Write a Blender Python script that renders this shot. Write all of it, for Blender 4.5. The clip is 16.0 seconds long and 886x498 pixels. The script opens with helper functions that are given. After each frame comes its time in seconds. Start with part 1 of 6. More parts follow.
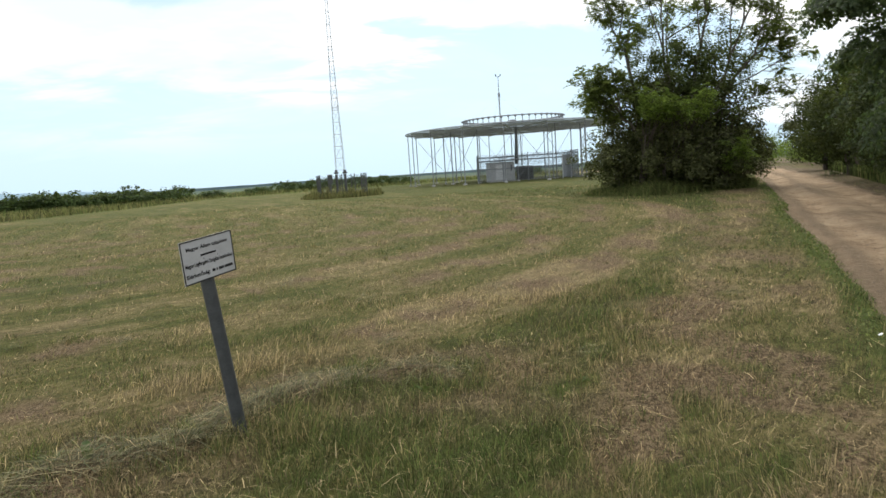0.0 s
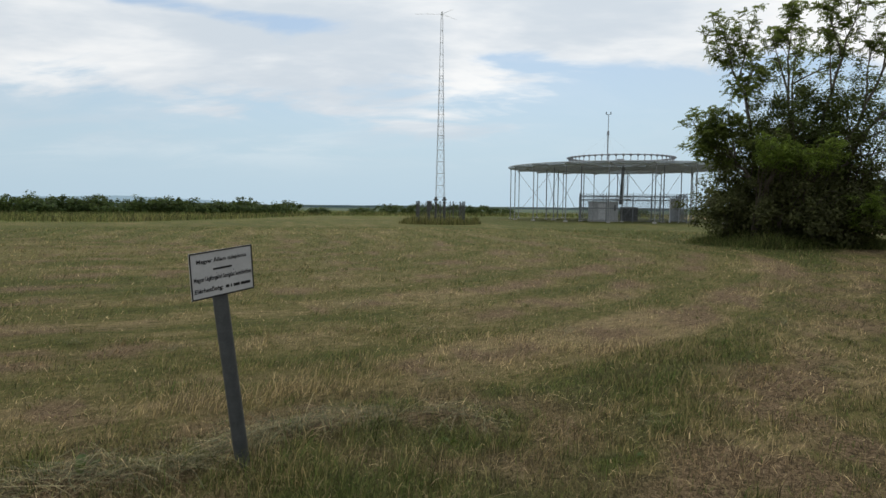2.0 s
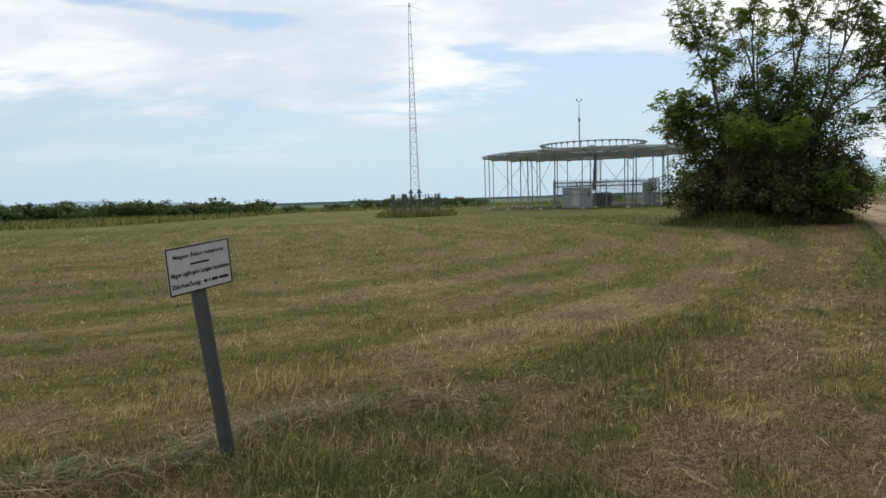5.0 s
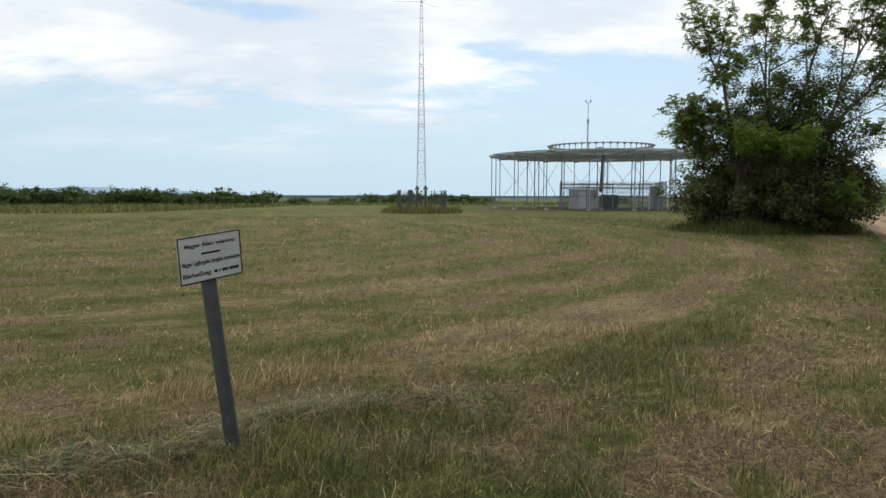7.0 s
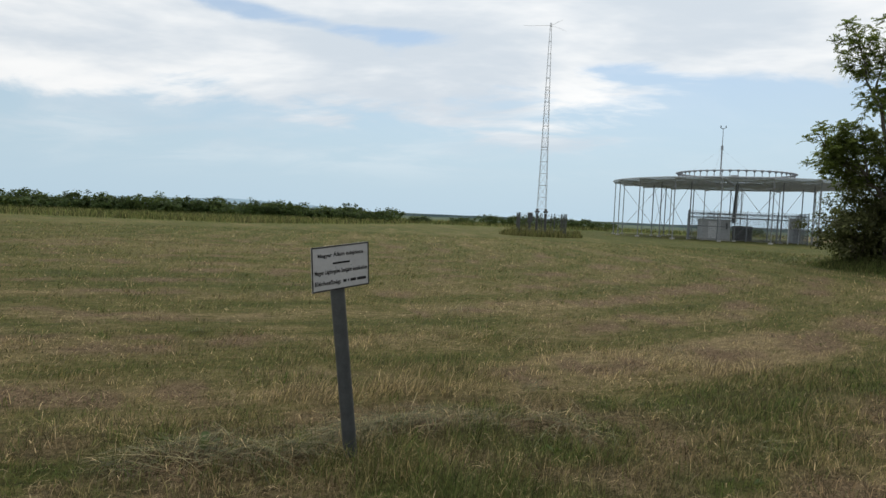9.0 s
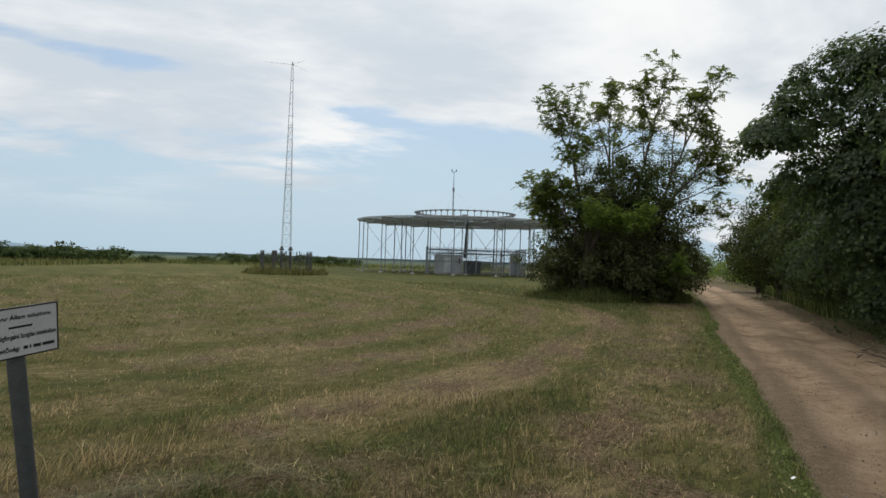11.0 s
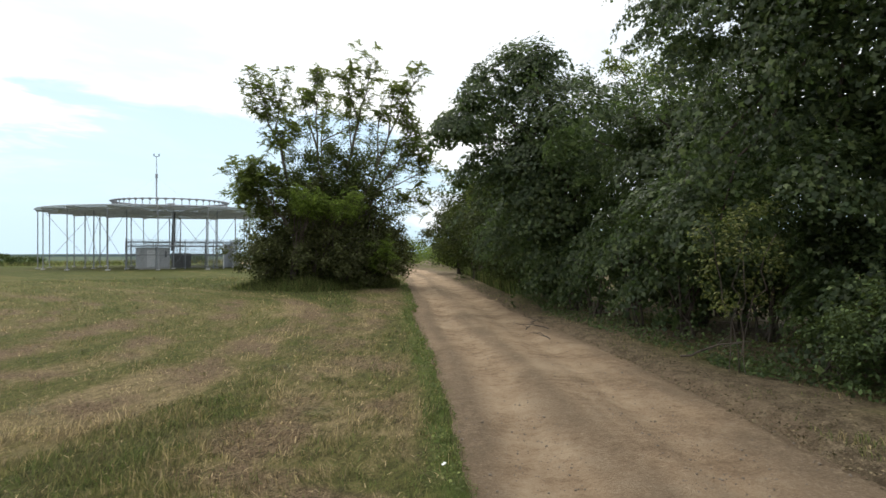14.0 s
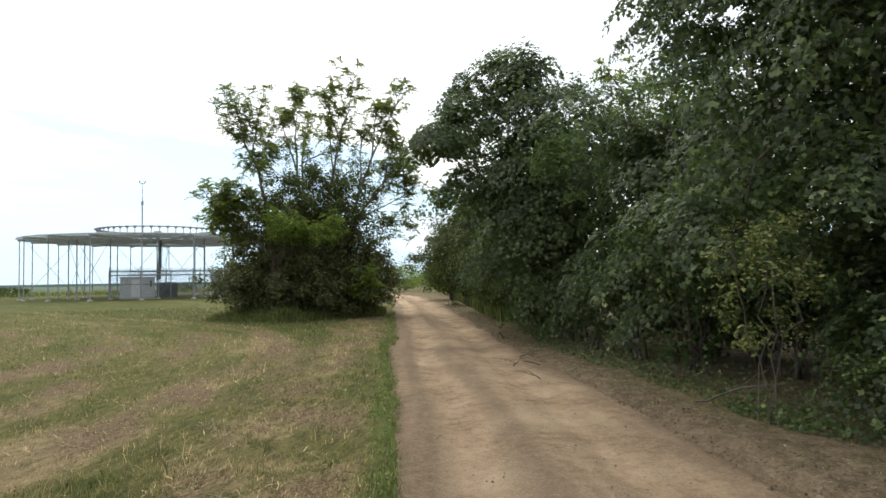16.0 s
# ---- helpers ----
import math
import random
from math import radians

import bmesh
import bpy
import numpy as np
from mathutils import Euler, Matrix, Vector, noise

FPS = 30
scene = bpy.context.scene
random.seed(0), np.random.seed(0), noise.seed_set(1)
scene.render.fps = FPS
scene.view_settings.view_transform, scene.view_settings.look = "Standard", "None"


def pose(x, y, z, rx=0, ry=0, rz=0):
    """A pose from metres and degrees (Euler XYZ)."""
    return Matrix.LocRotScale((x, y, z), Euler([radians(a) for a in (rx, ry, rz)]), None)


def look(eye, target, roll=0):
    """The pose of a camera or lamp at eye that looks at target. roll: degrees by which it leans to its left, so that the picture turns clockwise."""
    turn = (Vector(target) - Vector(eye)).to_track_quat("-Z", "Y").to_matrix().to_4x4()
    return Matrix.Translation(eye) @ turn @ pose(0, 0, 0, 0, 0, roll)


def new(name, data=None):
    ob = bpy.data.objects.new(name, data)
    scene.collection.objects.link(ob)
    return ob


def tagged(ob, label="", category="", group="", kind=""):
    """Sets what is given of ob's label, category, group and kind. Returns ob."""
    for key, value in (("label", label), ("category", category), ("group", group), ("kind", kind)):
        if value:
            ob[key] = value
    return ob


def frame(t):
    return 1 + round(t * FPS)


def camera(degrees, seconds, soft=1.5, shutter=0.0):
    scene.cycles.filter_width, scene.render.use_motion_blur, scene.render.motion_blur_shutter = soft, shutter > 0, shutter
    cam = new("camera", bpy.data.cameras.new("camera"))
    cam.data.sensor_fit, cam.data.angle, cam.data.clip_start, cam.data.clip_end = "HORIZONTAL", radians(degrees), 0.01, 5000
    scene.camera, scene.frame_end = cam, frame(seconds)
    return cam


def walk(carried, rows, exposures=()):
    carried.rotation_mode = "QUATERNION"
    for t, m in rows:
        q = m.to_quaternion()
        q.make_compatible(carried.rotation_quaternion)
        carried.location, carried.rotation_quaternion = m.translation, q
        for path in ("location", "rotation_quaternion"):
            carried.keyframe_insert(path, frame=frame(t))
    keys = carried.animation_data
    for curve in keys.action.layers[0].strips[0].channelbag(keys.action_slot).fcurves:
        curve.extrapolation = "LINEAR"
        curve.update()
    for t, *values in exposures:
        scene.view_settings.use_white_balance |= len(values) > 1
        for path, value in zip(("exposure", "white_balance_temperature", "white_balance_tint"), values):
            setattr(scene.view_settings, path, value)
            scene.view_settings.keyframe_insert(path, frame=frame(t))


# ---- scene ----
cam = camera(68.4, 16.0, shutter=0.2)

PATH = [
    (0, (-0.339, -0.505, 1.665), (-0.067, 1.462, 1.427), -3.8),
    (0.5, (-0.211, -0.277, 1.684), (-0.114, 1.711, 1.485), -1.8),
    (1, (-0.076, -0.103, 1.68), (-0.229, 1.888, 1.561), -0.9),
    (1.5, (0.09, -0.065, 1.665), (0.104, 1.933, 1.582), 0.6),
    (2, (0.081, -0.021, 1.625), (0.058, 1.975, 1.49), 0.6),
    (2.5, (0.035, -0.03, 1.601), (-0.028, 1.963, 1.446), 1.6),
    (3, (0.021, -0.032, 1.585), (-0.029, 1.961, 1.426), 0.8),
    (3.5, (0.033, -0.03, 1.592), (0.029, 1.964, 1.438), -0.1),
    (4, (0.059, -0.036, 1.588), (0.091, 1.958, 1.436), -1.6),
    (6.5, (0.078, -0.044, 1.58), (0.149, 1.948, 1.41), -1.1),
    (7, (0.031, -0.031, 1.586), (0.066, 1.961, 1.419), 0.2),
    (7.5, (-0.002, -0.008, 1.571), (-0.125, 1.981, 1.393), 1.5),
    (8, (-0.004, -0.034, 1.57), (-0.315, 1.939, 1.472), 2.5),
    (8.2, (-0.01, -0.039, 1.568), (-0.356, 1.928, 1.46), 2.5),
    (10.3, (0.117, -0.084, 1.642), (0.194, 1.913, 1.552), 2.3),
    (10.5, (0.16, -0.109, 1.67), (0.405, 1.875, 1.62), 2.5),
    (11, (0.171, -0.095, 1.674), (0.603, 1.857, 1.705), 1.8),
    (11.5, (0.188, -0.07, 1.71), (0.665, 1.871, 1.788), 0.2),
    (12, (0.184, -0.069, 1.703), (0.65, 1.875, 1.78), -1.2),
    (12.5, (0.199, -0.053, 1.69), (0.857, 1.835, 1.739), -1.9),
    (13, (0.376, -0.054, 1.68), (1.108, 1.807, 1.701), -1.9),
    (13.5, (0.666, -0.011, 1.68), (1.708, 1.696, 1.687), -0.7),
    (14, (0.981, 0.217, 1.698), (2.169, 1.826, 1.707), -0.1),
    (14.5, (1.313, 0.422, 1.709), (2.575, 1.973, 1.721), -1.6),
    (15, (1.637, 0.719, 1.695), (2.824, 2.328, 1.739), -1.9),
    (15.5, (2.017, 1.033, 1.701), (3.281, 2.581, 1.768), -1.0),
    (16, (2.362, 1.335, 1.727), (3.556, 2.938, 1.812), -0.9),
]
walk(cam, [(t, look(eye, target, roll)) for t, eye, target, roll in PATH],
     exposures=[(0, 0.46), (0.5, 0.16), (1.0, 0.21), (1.5, -0.14), (2.4, -0.10), (3.4, 0.0), (4.2, 0.0), (6.4, 0.11), (7.2, 0.11), (8.2, -0.06), (10.5, -0.12), (12.0, -0.27), (13.1, -0.18), (14.0, 0.42), (16.0, 0.70)])

# ---------------------------------------------------------------- sky and sun
SUN_AZ, SUN_EL = radians(8), radians(58)      # from +y towards +x: high, ahead of the walker


def build_sky():
    world = bpy.data.worlds.new("sky")
    scene.world = world
    world.use_nodes = True
    nt = world.node_tree
    N, L = nt.nodes, nt.links
    N.clear()
    out, bg = N.new("ShaderNodeOutputWorld"), N.new("ShaderNodeBackground")
    sky = N.new("ShaderNodeTexSky")
    sky.sky_type, sky.sun_disc = "NISHITA", False
    sky.sun_elevation, sky.sun_rotation = SUN_EL, SUN_AZ
    sky.air_density, sky.dust_density, sky.ozone_density = 1.0, 1.5, 1.2
    co = N.new("ShaderNodeTexCoord")
    sep = N.new("ShaderNodeSeparateXYZ")
    L.new(co.outputs["Generated"], sep.inputs[0])

    def m(op, a, b=None, c=None, clamp=False):
        n = N.new("ShaderNodeMath")
        n.operation, n.use_clamp = op, clamp
        for i, v in enumerate((a, b, c)):
            if v is None:
                continue
            if hasattr(v, "is_linked"):
                L.new(v, n.inputs[i])
            else:
                n.inputs[i].default_value = v
        return n.outputs[0]

    def ramp(v, lo, hi, a=0.0, b=1.0):
        n = N.new("ShaderNodeMapRange")
        n.interpolation_type = "SMOOTHSTEP"
        L.new(v, n.inputs["Value"])
        for k, q in (("From Min", lo), ("From Max", hi), ("To Min", a), ("To Max", b)):
            n.inputs[k].default_value = q
        return n.outputs[0]

    x, y, z = sep.outputs
    az = m("MULTIPLY", m("ARCTAN2", x, y), 57.2958)          # degrees to the right of +y
    el = m("MULTIPLY", m("ARCSINE", z), 57.2958)

    # the cloud sheet, as if seen on a level plane high above
    den = m("ADD", m("MAXIMUM", z, 0.0), 0.22)
    comb = N.new("ShaderNodeCombineXYZ")
    L.new(m("DIVIDE", x, den), comb.inputs[0])
    L.new(m("DIVIDE", y, den), comb.inputs[1])

    def cloud(scale, detail, rough, off, stretch=(1, 1, 1), dist=0.0):
        mp = N.new("ShaderNodeMapping")
        mp.inputs["Location"].default_value, mp.inputs["Scale"].default_value = off, stretch
        mp.inputs["Rotation"].default_value = (0, 0, radians(-28))
        L.new(comb.outputs[0], mp.inputs[0])
        n = N.new("ShaderNodeTexNoise")
        n.inputs["Scale"].default_value, n.inputs["Detail"].default_value = scale, detail
        n.inputs["Roughness"].default_value, n.inputs["Distortion"].default_value = rough, dist
        L.new(mp.outputs[0], n.inputs["Vector"])
        return n.outputs[0]

    big = cloud(0.75, 6, 0.55, (3.1, 1.4, 0), (0.8, 1.15, 1), 0.4)
    fine = cloud(2.2, 7, 0.6, (7.7, 2.2, 0), (0.75, 1.3, 1), 0.6)
    grey = cloud(0.9, 6, 0.58, (1.3, 8.8, 0), (0.8, 1.1, 1), 0.3)

    def lobe(a0, e0, wa, we, tilt=0.0):
        """A soft oval round an azimuth and elevation."""
        da, de = m("SUBTRACT", az, a0), m("SUBTRACT", el, e0)
        de = m("SUBTRACT", de, m("MULTIPLY", da, tilt))
        q = m("ADD", m("POWER", m("ABSOLUTE", m("DIVIDE", da, wa)), 2), m("POWER", m("ABSOLUTE", m("DIVIDE", de, we)), 2))
        return m("EXPONENT", m("MULTIPLY", q, -1))

    # the lower edge of the cloud bank: low to the one side, high over the beacon, down to the ground behind the trees
    edge = m("ADD", ramp(az, -10, 20, 6.0, 12.8), ramp(az, 25, 38, 0.0, -11.0))
    lift = m("DIVIDE", m("SUBTRACT", el, edge), 6.0)
    cover = m("ADD", m("MULTIPLY", m("SUBTRACT", big, 0.5), 4.0), m("MULTIPLY", m("SUBTRACT", fine, 0.5), 3.4))
    cover = m("ADD", cover, m("MINIMUM", lift, 1.1))
    cover = m("SUBTRACT", cover, m("MULTIPLY", lobe(-20, 15.2, 13, 0.9, -0.06), 1.5))
    cover = m("SUBTRACT", cover, m("MULTIPLY", lobe(5, 12.3, 4.5, 0.8, -0.04), 0.9))
    mask = m("MULTIPLY", ramp(cover, -0.35, 0.55), m("MAXIMUM", ramp(el, 2.5, 8.0), ramp(az, 25, 38)))

    mask = m("MAXIMUM", mask, m("MULTIPLY", ramp(fine, 0.36, 0.66), m("MULTIPLY", ramp(el, 1.5, 6.0), ramp(az, 14, -12, 0.08, 0.34))))          # thin veil

    mul = N.new("ShaderNodeMix")
    mul.data_type = "RGBA"
    mul.blend_type = "MULTIPLY"
    mul.inputs["Factor"].default_value = 1.0
    L.new(sky.outputs[0], mul.inputs["A"])
    mul.inputs["B"].default_value = (0.115, 0.118, 0.120, 1)
    # haze near the horizon
    haze = N.new("ShaderNodeMix")
    haze.data_type = "RGBA"
    L.new(ramp(el, 16, 0, 0.30, 0.95), haze.inputs["Factor"])
    L.new(mul.outputs["Result"], haze.inputs["A"])
    haze.inputs["B"].default_value = (0.565, 0.74, 0.87, 1)
    tone = N.new("ShaderNodeMix")
    tone.data_type = "RGBA"
    L.new(ramp(grey, 0.38, 0.60), tone.inputs["Factor"])
    tone.inputs["A"].default_value = (0.69, 0.765, 0.84, 1)
    tone.inputs["B"].default_value = (1.04, 1.05, 1.05, 1)
    mix = N.new("ShaderNodeMix")
    mix.data_type = "RGBA"
    L.new(mask, mix.inputs["Factor"])
    L.new(haze.outputs["Result"], mix.inputs["A"])
    L.new(tone.outputs["Result"], mix.inputs["B"])
    L.new(mix.outputs["Result"], bg.inputs["Color"])
    # brighter round the sun behind the cloud, duller opposite to it
    ce = math.cos(SUN_EL)
    to_sun = m("ADD", m("ADD", m("MULTIPLY", x, math.sin(SUN_AZ) * ce), m("MULTIPLY", y, math.cos(SUN_AZ) * ce)), m("MULTIPLY", z, math.sin(SUN_EL)))
    L.new(m("ADD", m("MULTIPLY", m("SUBTRACT", to_sun, 0.62), 0.22), 1.0), bg.inputs["Strength"])
    L.new(bg.outputs[0], out.inputs["Surface"])


build_sky()
sun_data = bpy.data.lights.new("sun", "SUN")
sun_data.energy, sun_data.angle, sun_data.color = 1.5, radians(60), (1.0, 0.95, 0.86)
sun = new("sun", sun_data)
sun.matrix_world = look((0, 0, 60), (-math.sin(SUN_AZ) * math.cos(SUN_EL), -math.cos(SUN_AZ) * math.cos(SUN_EL), 60 - math.sin(SUN_EL)))

# ---------------------------------------------------------------- materials


def shader(name, rough=0.8, metal=0.0, spec=0.3):
    mt = bpy.data.materials.new(name)
    mt.use_nodes = True
    nt = mt.node_tree
    b = nt.nodes["Principled BSDF"]
    b.inputs["Roughness"].default_value, b.inputs["Metallic"].default_value = rough, metal
    b.inputs["Specular IOR Level"].default_value = spec
    return mt, nt, b


def node(nt, kind, **values):
    n = nt.nodes.new(kind)
    for k, v in values.items():
        n.inputs[k.replace("_", " ")].default_value = v
    return n


def noise_tex(nt, scale, detail=4, rough=0.55, stretch=None):
    n = node(nt, "ShaderNodeTexNoise", Scale=scale, Detail=detail, Roughness=rough)
    co = nt.nodes.new("ShaderNodeTexCoord")
    src = co.outputs["Object"]
    if stretch:
        mp = node(nt, "ShaderNodeMapping", Scale=stretch)
        nt.links.new(src, mp.inputs[0])
        src = mp.outputs[0]
    nt.links.new(src, n.inputs["Vector"])
    return n.outputs[0]


def ramp_col(nt, fac, *stops):
    r = nt.nodes.new("ShaderNodeValToRGB")
    els = r.color_ramp.elements
    while len(els) < len(stops):
        els.new(0.5)
    for e, (p, c) in zip(els, stops):
        e.position, e.color = p, (*c, 1)
    nt.links.new(fac, r.inputs[0])
    return r.outputs[0]


def mix_col(nt, fac, a, b, blend="MIX"):
    n = nt.nodes.new("ShaderNodeMix")
    n.data_type, n.blend_type = "RGBA", blend
    for v, k in ((fac, "Factor"), (a, "A"), (b, "B")):
        if hasattr(v, "is_linked"):
            nt.links.new(v, n.inputs[k])
        else:
            n.inputs[k].default_value = v if k == "Factor" else (*v, 1)
    return n.outputs["Result"]


def bump(nt, b, height, strength=0.3, distance=0.02):
    n = node(nt, "ShaderNodeBump", Strength=strength, Distance=distance)
    nt.links.new(height, n.inputs["Height"])
    nt.links.new(n.outputs[0], b.inputs["Normal"])


def attr(nt, name):
    n = nt.nodes.new("ShaderNodeAttribute")
    n.attribute_name = name
    return n.outputs["Fac"]


def math_n(nt, op, a, b=0.0, clamp=False):
    n = nt.nodes.new("ShaderNodeMath")
    n.operation, n.use_clamp = op, clamp
    for i, v in enumerate((a, b)):
        if hasattr(v, "is_linked"):
            nt.links.new(v, n.inputs[i])
        else:
            n.inputs[i].default_value = v
    return n.outputs[0]


def painted(name, c1, c2, rough=0.55, metal=0.0, scale=6.0, bumps=0.1):
    mt, nt, b = shader(name, rough, metal)
    f = noise_tex(nt, scale, 6, 0.65)
    f2 = noise_tex(nt, scale * 9, 3, 0.6)
    col = ramp_col(nt, math_n(nt, "ADD", math_n(nt, "MULTIPLY", f, 0.7), math_n(nt, "MULTIPLY", f2, 0.3)), (0.35, c1), (0.65, c2))
    nt.links.new(col, b.inputs["Base Color"])
    bump(nt, b, f2, bumps, 0.004)
    return mt


def foliage(name, dark, mid, light, rough=0.5, glow=0.3, patch=0.9, spec=0.14, through_leaf=(0.24, 0.30, 0.06)):
    """Leaves: colour by leaf and by clump; some light comes through."""
    mt, nt, b = shader(name, rough + 0.1, 0.0, spec)
    g = nt.nodes.new("ShaderNodeNewGeometry")
    f = math_n(nt, "ADD", math_n(nt, "MULTIPLY", g.outputs["Random Per Island"], 0.5), math_n(nt, "MULTIPLY", noise_tex(nt, patch, 3), 0.5))
    col = ramp_col(nt, f, (0.28, dark), (0.5, mid), (0.74, light))
    other = math_n(nt, "FRACT", math_n(nt, "MULTIPLY", g.outputs["Random Per Island"], 71.7))
    col = mix_col(nt, 1.0, col, ramp_col(nt, other, (0.0, (0.5, 0.5, 0.5)), (0.6, (0.95, 0.95, 0.95)), (1.0, (1.75, 1.7, 1.6))), "MULTIPLY")
    nt.links.new(col, b.inputs["Base Color"])
    tr = nt.nodes.new("ShaderNodeBsdfTranslucent")
    nt.links.new(mix_col(nt, 0.6, col, through_leaf), tr.inputs["Color"])
    mx = node(nt, "ShaderNodeMixShader", Fac=glow)
    nt.links.new(b.outputs[0], mx.inputs[1])
    nt.links.new(tr.outputs[0], mx.inputs[2])
    nt.links.new(mx.outputs[0], nt.nodes["Material Output"].inputs["Surface"])
    return mt


def bark_mat(name, c1, c2):
    mt, nt, b = shader(name, 0.9)
    f = noise_tex(nt, 7, 6, 0.7, (1, 1, 0.25))
    nt.links.new(ramp_col(nt, f, (0.35, c1), (0.65, c2)), b.inputs["Base Color"])
    bump(nt, b, f, 0.7, 0.02)
    return mt


def ground_mat():
    """Mown grass: straw, green growth, bare soil and a far patchwork, by what grows where."""
    mt, nt, b = shader("meadow", 0.95, 0.0, 0.1)
    n2, n3 = noise_tex(nt, 4, 6, 0.72), noise_tex(nt, 26, 5, 0.75)
    # streaks along the mower's rounds
    xyz = nt.nodes.new("ShaderNodeCombineXYZ")
    nt.links.new(attr(nt, "across"), xyz.inputs[0])
    nt.links.new(attr(nt, "along"), xyz.inputs[1])

    def streak(sx, sy):
        mp = nt.nodes.new("ShaderNodeMapping")
        mp.inputs["Scale"].default_value = (sx, sy, 1)
        nt.links.new(xyz.outputs[0], mp.inputs["Vector"])
        t = node(nt, "ShaderNodeTexNoise", Scale=1.0, Detail=4.0, Roughness=0.65)
        nt.links.new(mp.outputs[0], t.inputs["Vector"])
        return t.outputs["Fac"]

    s1, s2 = streak(3.2, 0.55), streak(11.0, 3.2)
    n4 = noise_tex(nt, 95, 3, 0.7)                     # single stalks in the thatch
    dry = math_n(nt, "ADD", attr(nt, "dry"), math_n(nt, "MULTIPLY", math_n(nt, "SUBTRACT", n2, 0.5), 0.9))
    dry = math_n(nt, "ADD", dry, math_n(nt, "MULTIPLY", math_n(nt, "SUBTRACT", s1, 0.5), 0.9))
    dry = math_n(nt, "ADD", dry, math_n(nt, "MULTIPLY", math_n(nt, "SUBTRACT", s2, 0.5), 1.1))
    dry = math_n(nt, "ADD", dry, math_n(nt, "MULTIPLY", math_n(nt, "SUBTRACT", n3, 0.5), 0.5), True)
    col = ramp_col(nt, dry, (0.0, (0.086, 0.100, 0.027)), (0.30, (0.132, 0.130, 0.040)), (0.62, (0.186, 0.160, 0.064)), (1.0, (0.310, 0.240, 0.125)))
    col = mix_col(nt, attr(nt, "dead"), col, ramp_col(nt, math_n(nt, "ADD", math_n(nt, "MULTIPLY", n3, 0.5), math_n(nt, "MULTIPLY", n4, 0.5)), (0.40, (0.072, 0.046, 0.029)), (0.50, (0.190, 0.128, 0.078)), (0.60, (0.360, 0.262, 0.165))))
    # darker between blades: soil colour, with the shade among them painted in
    gap = math_n(nt, "ADD", math_n(nt, "MULTIPLY", n3, 0.36), math_n(nt, "MULTIPLY", s2, 0.34))
    gap = math_n(nt, "ADD", gap, math_n(nt, "MULTIPLY", n4, 0.30))
    col = mix_col(nt, math_n(nt, "MULTIPLY", ramp_fac(nt, gap, 0.52, 0.40), math_n(nt, "ADD", math_n(nt, "MULTIPLY", attr(nt, "rough"), 0.3), 0.65)), col, (0.040, 0.032, 0.018))
    col = mix_col(nt, attr(nt, "lush"), col, ramp_col(nt, n2, (0.3, (0.072, 0.108, 0.022)), (0.7, (0.125, 0.168, 0.042))))
    fine = math_n(nt, "ADD", math_n(nt, "MULTIPLY", n2, 0.5), math_n(nt, "MULTIPLY", n3, 0.5))
    col = mix_col(nt, attr(nt, "litter"), col, ramp_col(nt, fine, (0.36, (0.062, 0.048, 0.031)), (0.50, (0.150, 0.114, 0.073)), (0.62, (0.300, 0.235, 0.150))))
    col = mix_col(nt, attr(nt, "soil"), col, ramp_col(nt, fine, (0.36, (0.110, 0.080, 0.052)), (0.60, (0.260, 0.190, 0.124))))
    far = ramp_col(nt, noise_tex(nt, 0.004, 5, 0.6, (1, 2.5, 1)), (0.35, (0.045, 0.075, 0.055)), (0.5, (0.065, 0.100, 0.070)), (0.62, (0.12, 0.140, 0.09)))
    col = mix_col(nt, attr(nt, "far"), col, far)
    nt.links.new(col, b.inputs["Base Color"])
    bump(nt, b, math_n(nt, "ADD", math_n(nt, "ADD", math_n(nt, "MULTIPLY", n2, 0.5), n3), math_n(nt, "ADD", s2, math_n(nt, "MULTIPLY", n4, 0.4))), 1.0, 0.05)
    return mt


def ramp_fac(nt, v, lo, hi):
    n = nt.nodes.new("ShaderNodeMapRange")
    n.inputs["From Min"].default_value, n.inputs["From Max"].default_value = lo, hi
    nt.links.new(v, n.inputs["Value"])
    return n.outputs[0]


def dirt_mat():
    mt, nt, b = shader("packed_soil", 0.95, 0.0, 0.12)
    n1, n2, n3 = noise_tex(nt, 0.9, 5, 0.6), noise_tex(nt, 7, 6, 0.7), noise_tex(nt, 34, 5, 0.8)
    f = math_n(nt, "ADD", math_n(nt, "MULTIPLY", n1, 0.34), math_n(nt, "MULTIPLY", n2, 0.30))
    f = math_n(nt, "ADD", f, math_n(nt, "MULTIPLY", math_n(nt, "ADD", math_n(nt, "MULTIPLY", n3, 0.6), math_n(nt, "MULTIPLY", noise_tex(nt, 150, 3, 0.7), 0.4)), 0.36))
    packed = ramp_col(nt, f, (0.42, (0.225, 0.155, 0.096)), (0.50, (0.385, 0.275, 0.174)), (0.58, (0.510, 0.388, 0.260)))
    n4 = noise_tex(nt, 130, 4, 0.75)
    loose = ramp_col(nt, math_n(nt, "ADD", math_n(nt, "MULTIPLY", n2, 0.3), math_n(nt, "ADD", math_n(nt, "MULTIPLY", n3, 0.4), math_n(nt, "MULTIPLY", n4, 0.3))), (0.38, (0.110, 0.080, 0.052)), (0.5, (0.220, 0.160, 0.104)), (0.6, (0.360, 0.275, 0.185)))
    col = mix_col(nt, math_n(nt, "ADD", attr(nt, "loose"), math_n(nt, "MULTIPLY", math_n(nt, "SUBTRACT", n2, 0.5), 1.3), True), packed, loose)
    nt.links.new(col, b.inputs["Base Color"])
    bump(nt, b, math_n(nt, "ADD", n2, n3), 1.0, 0.05)
    return mt


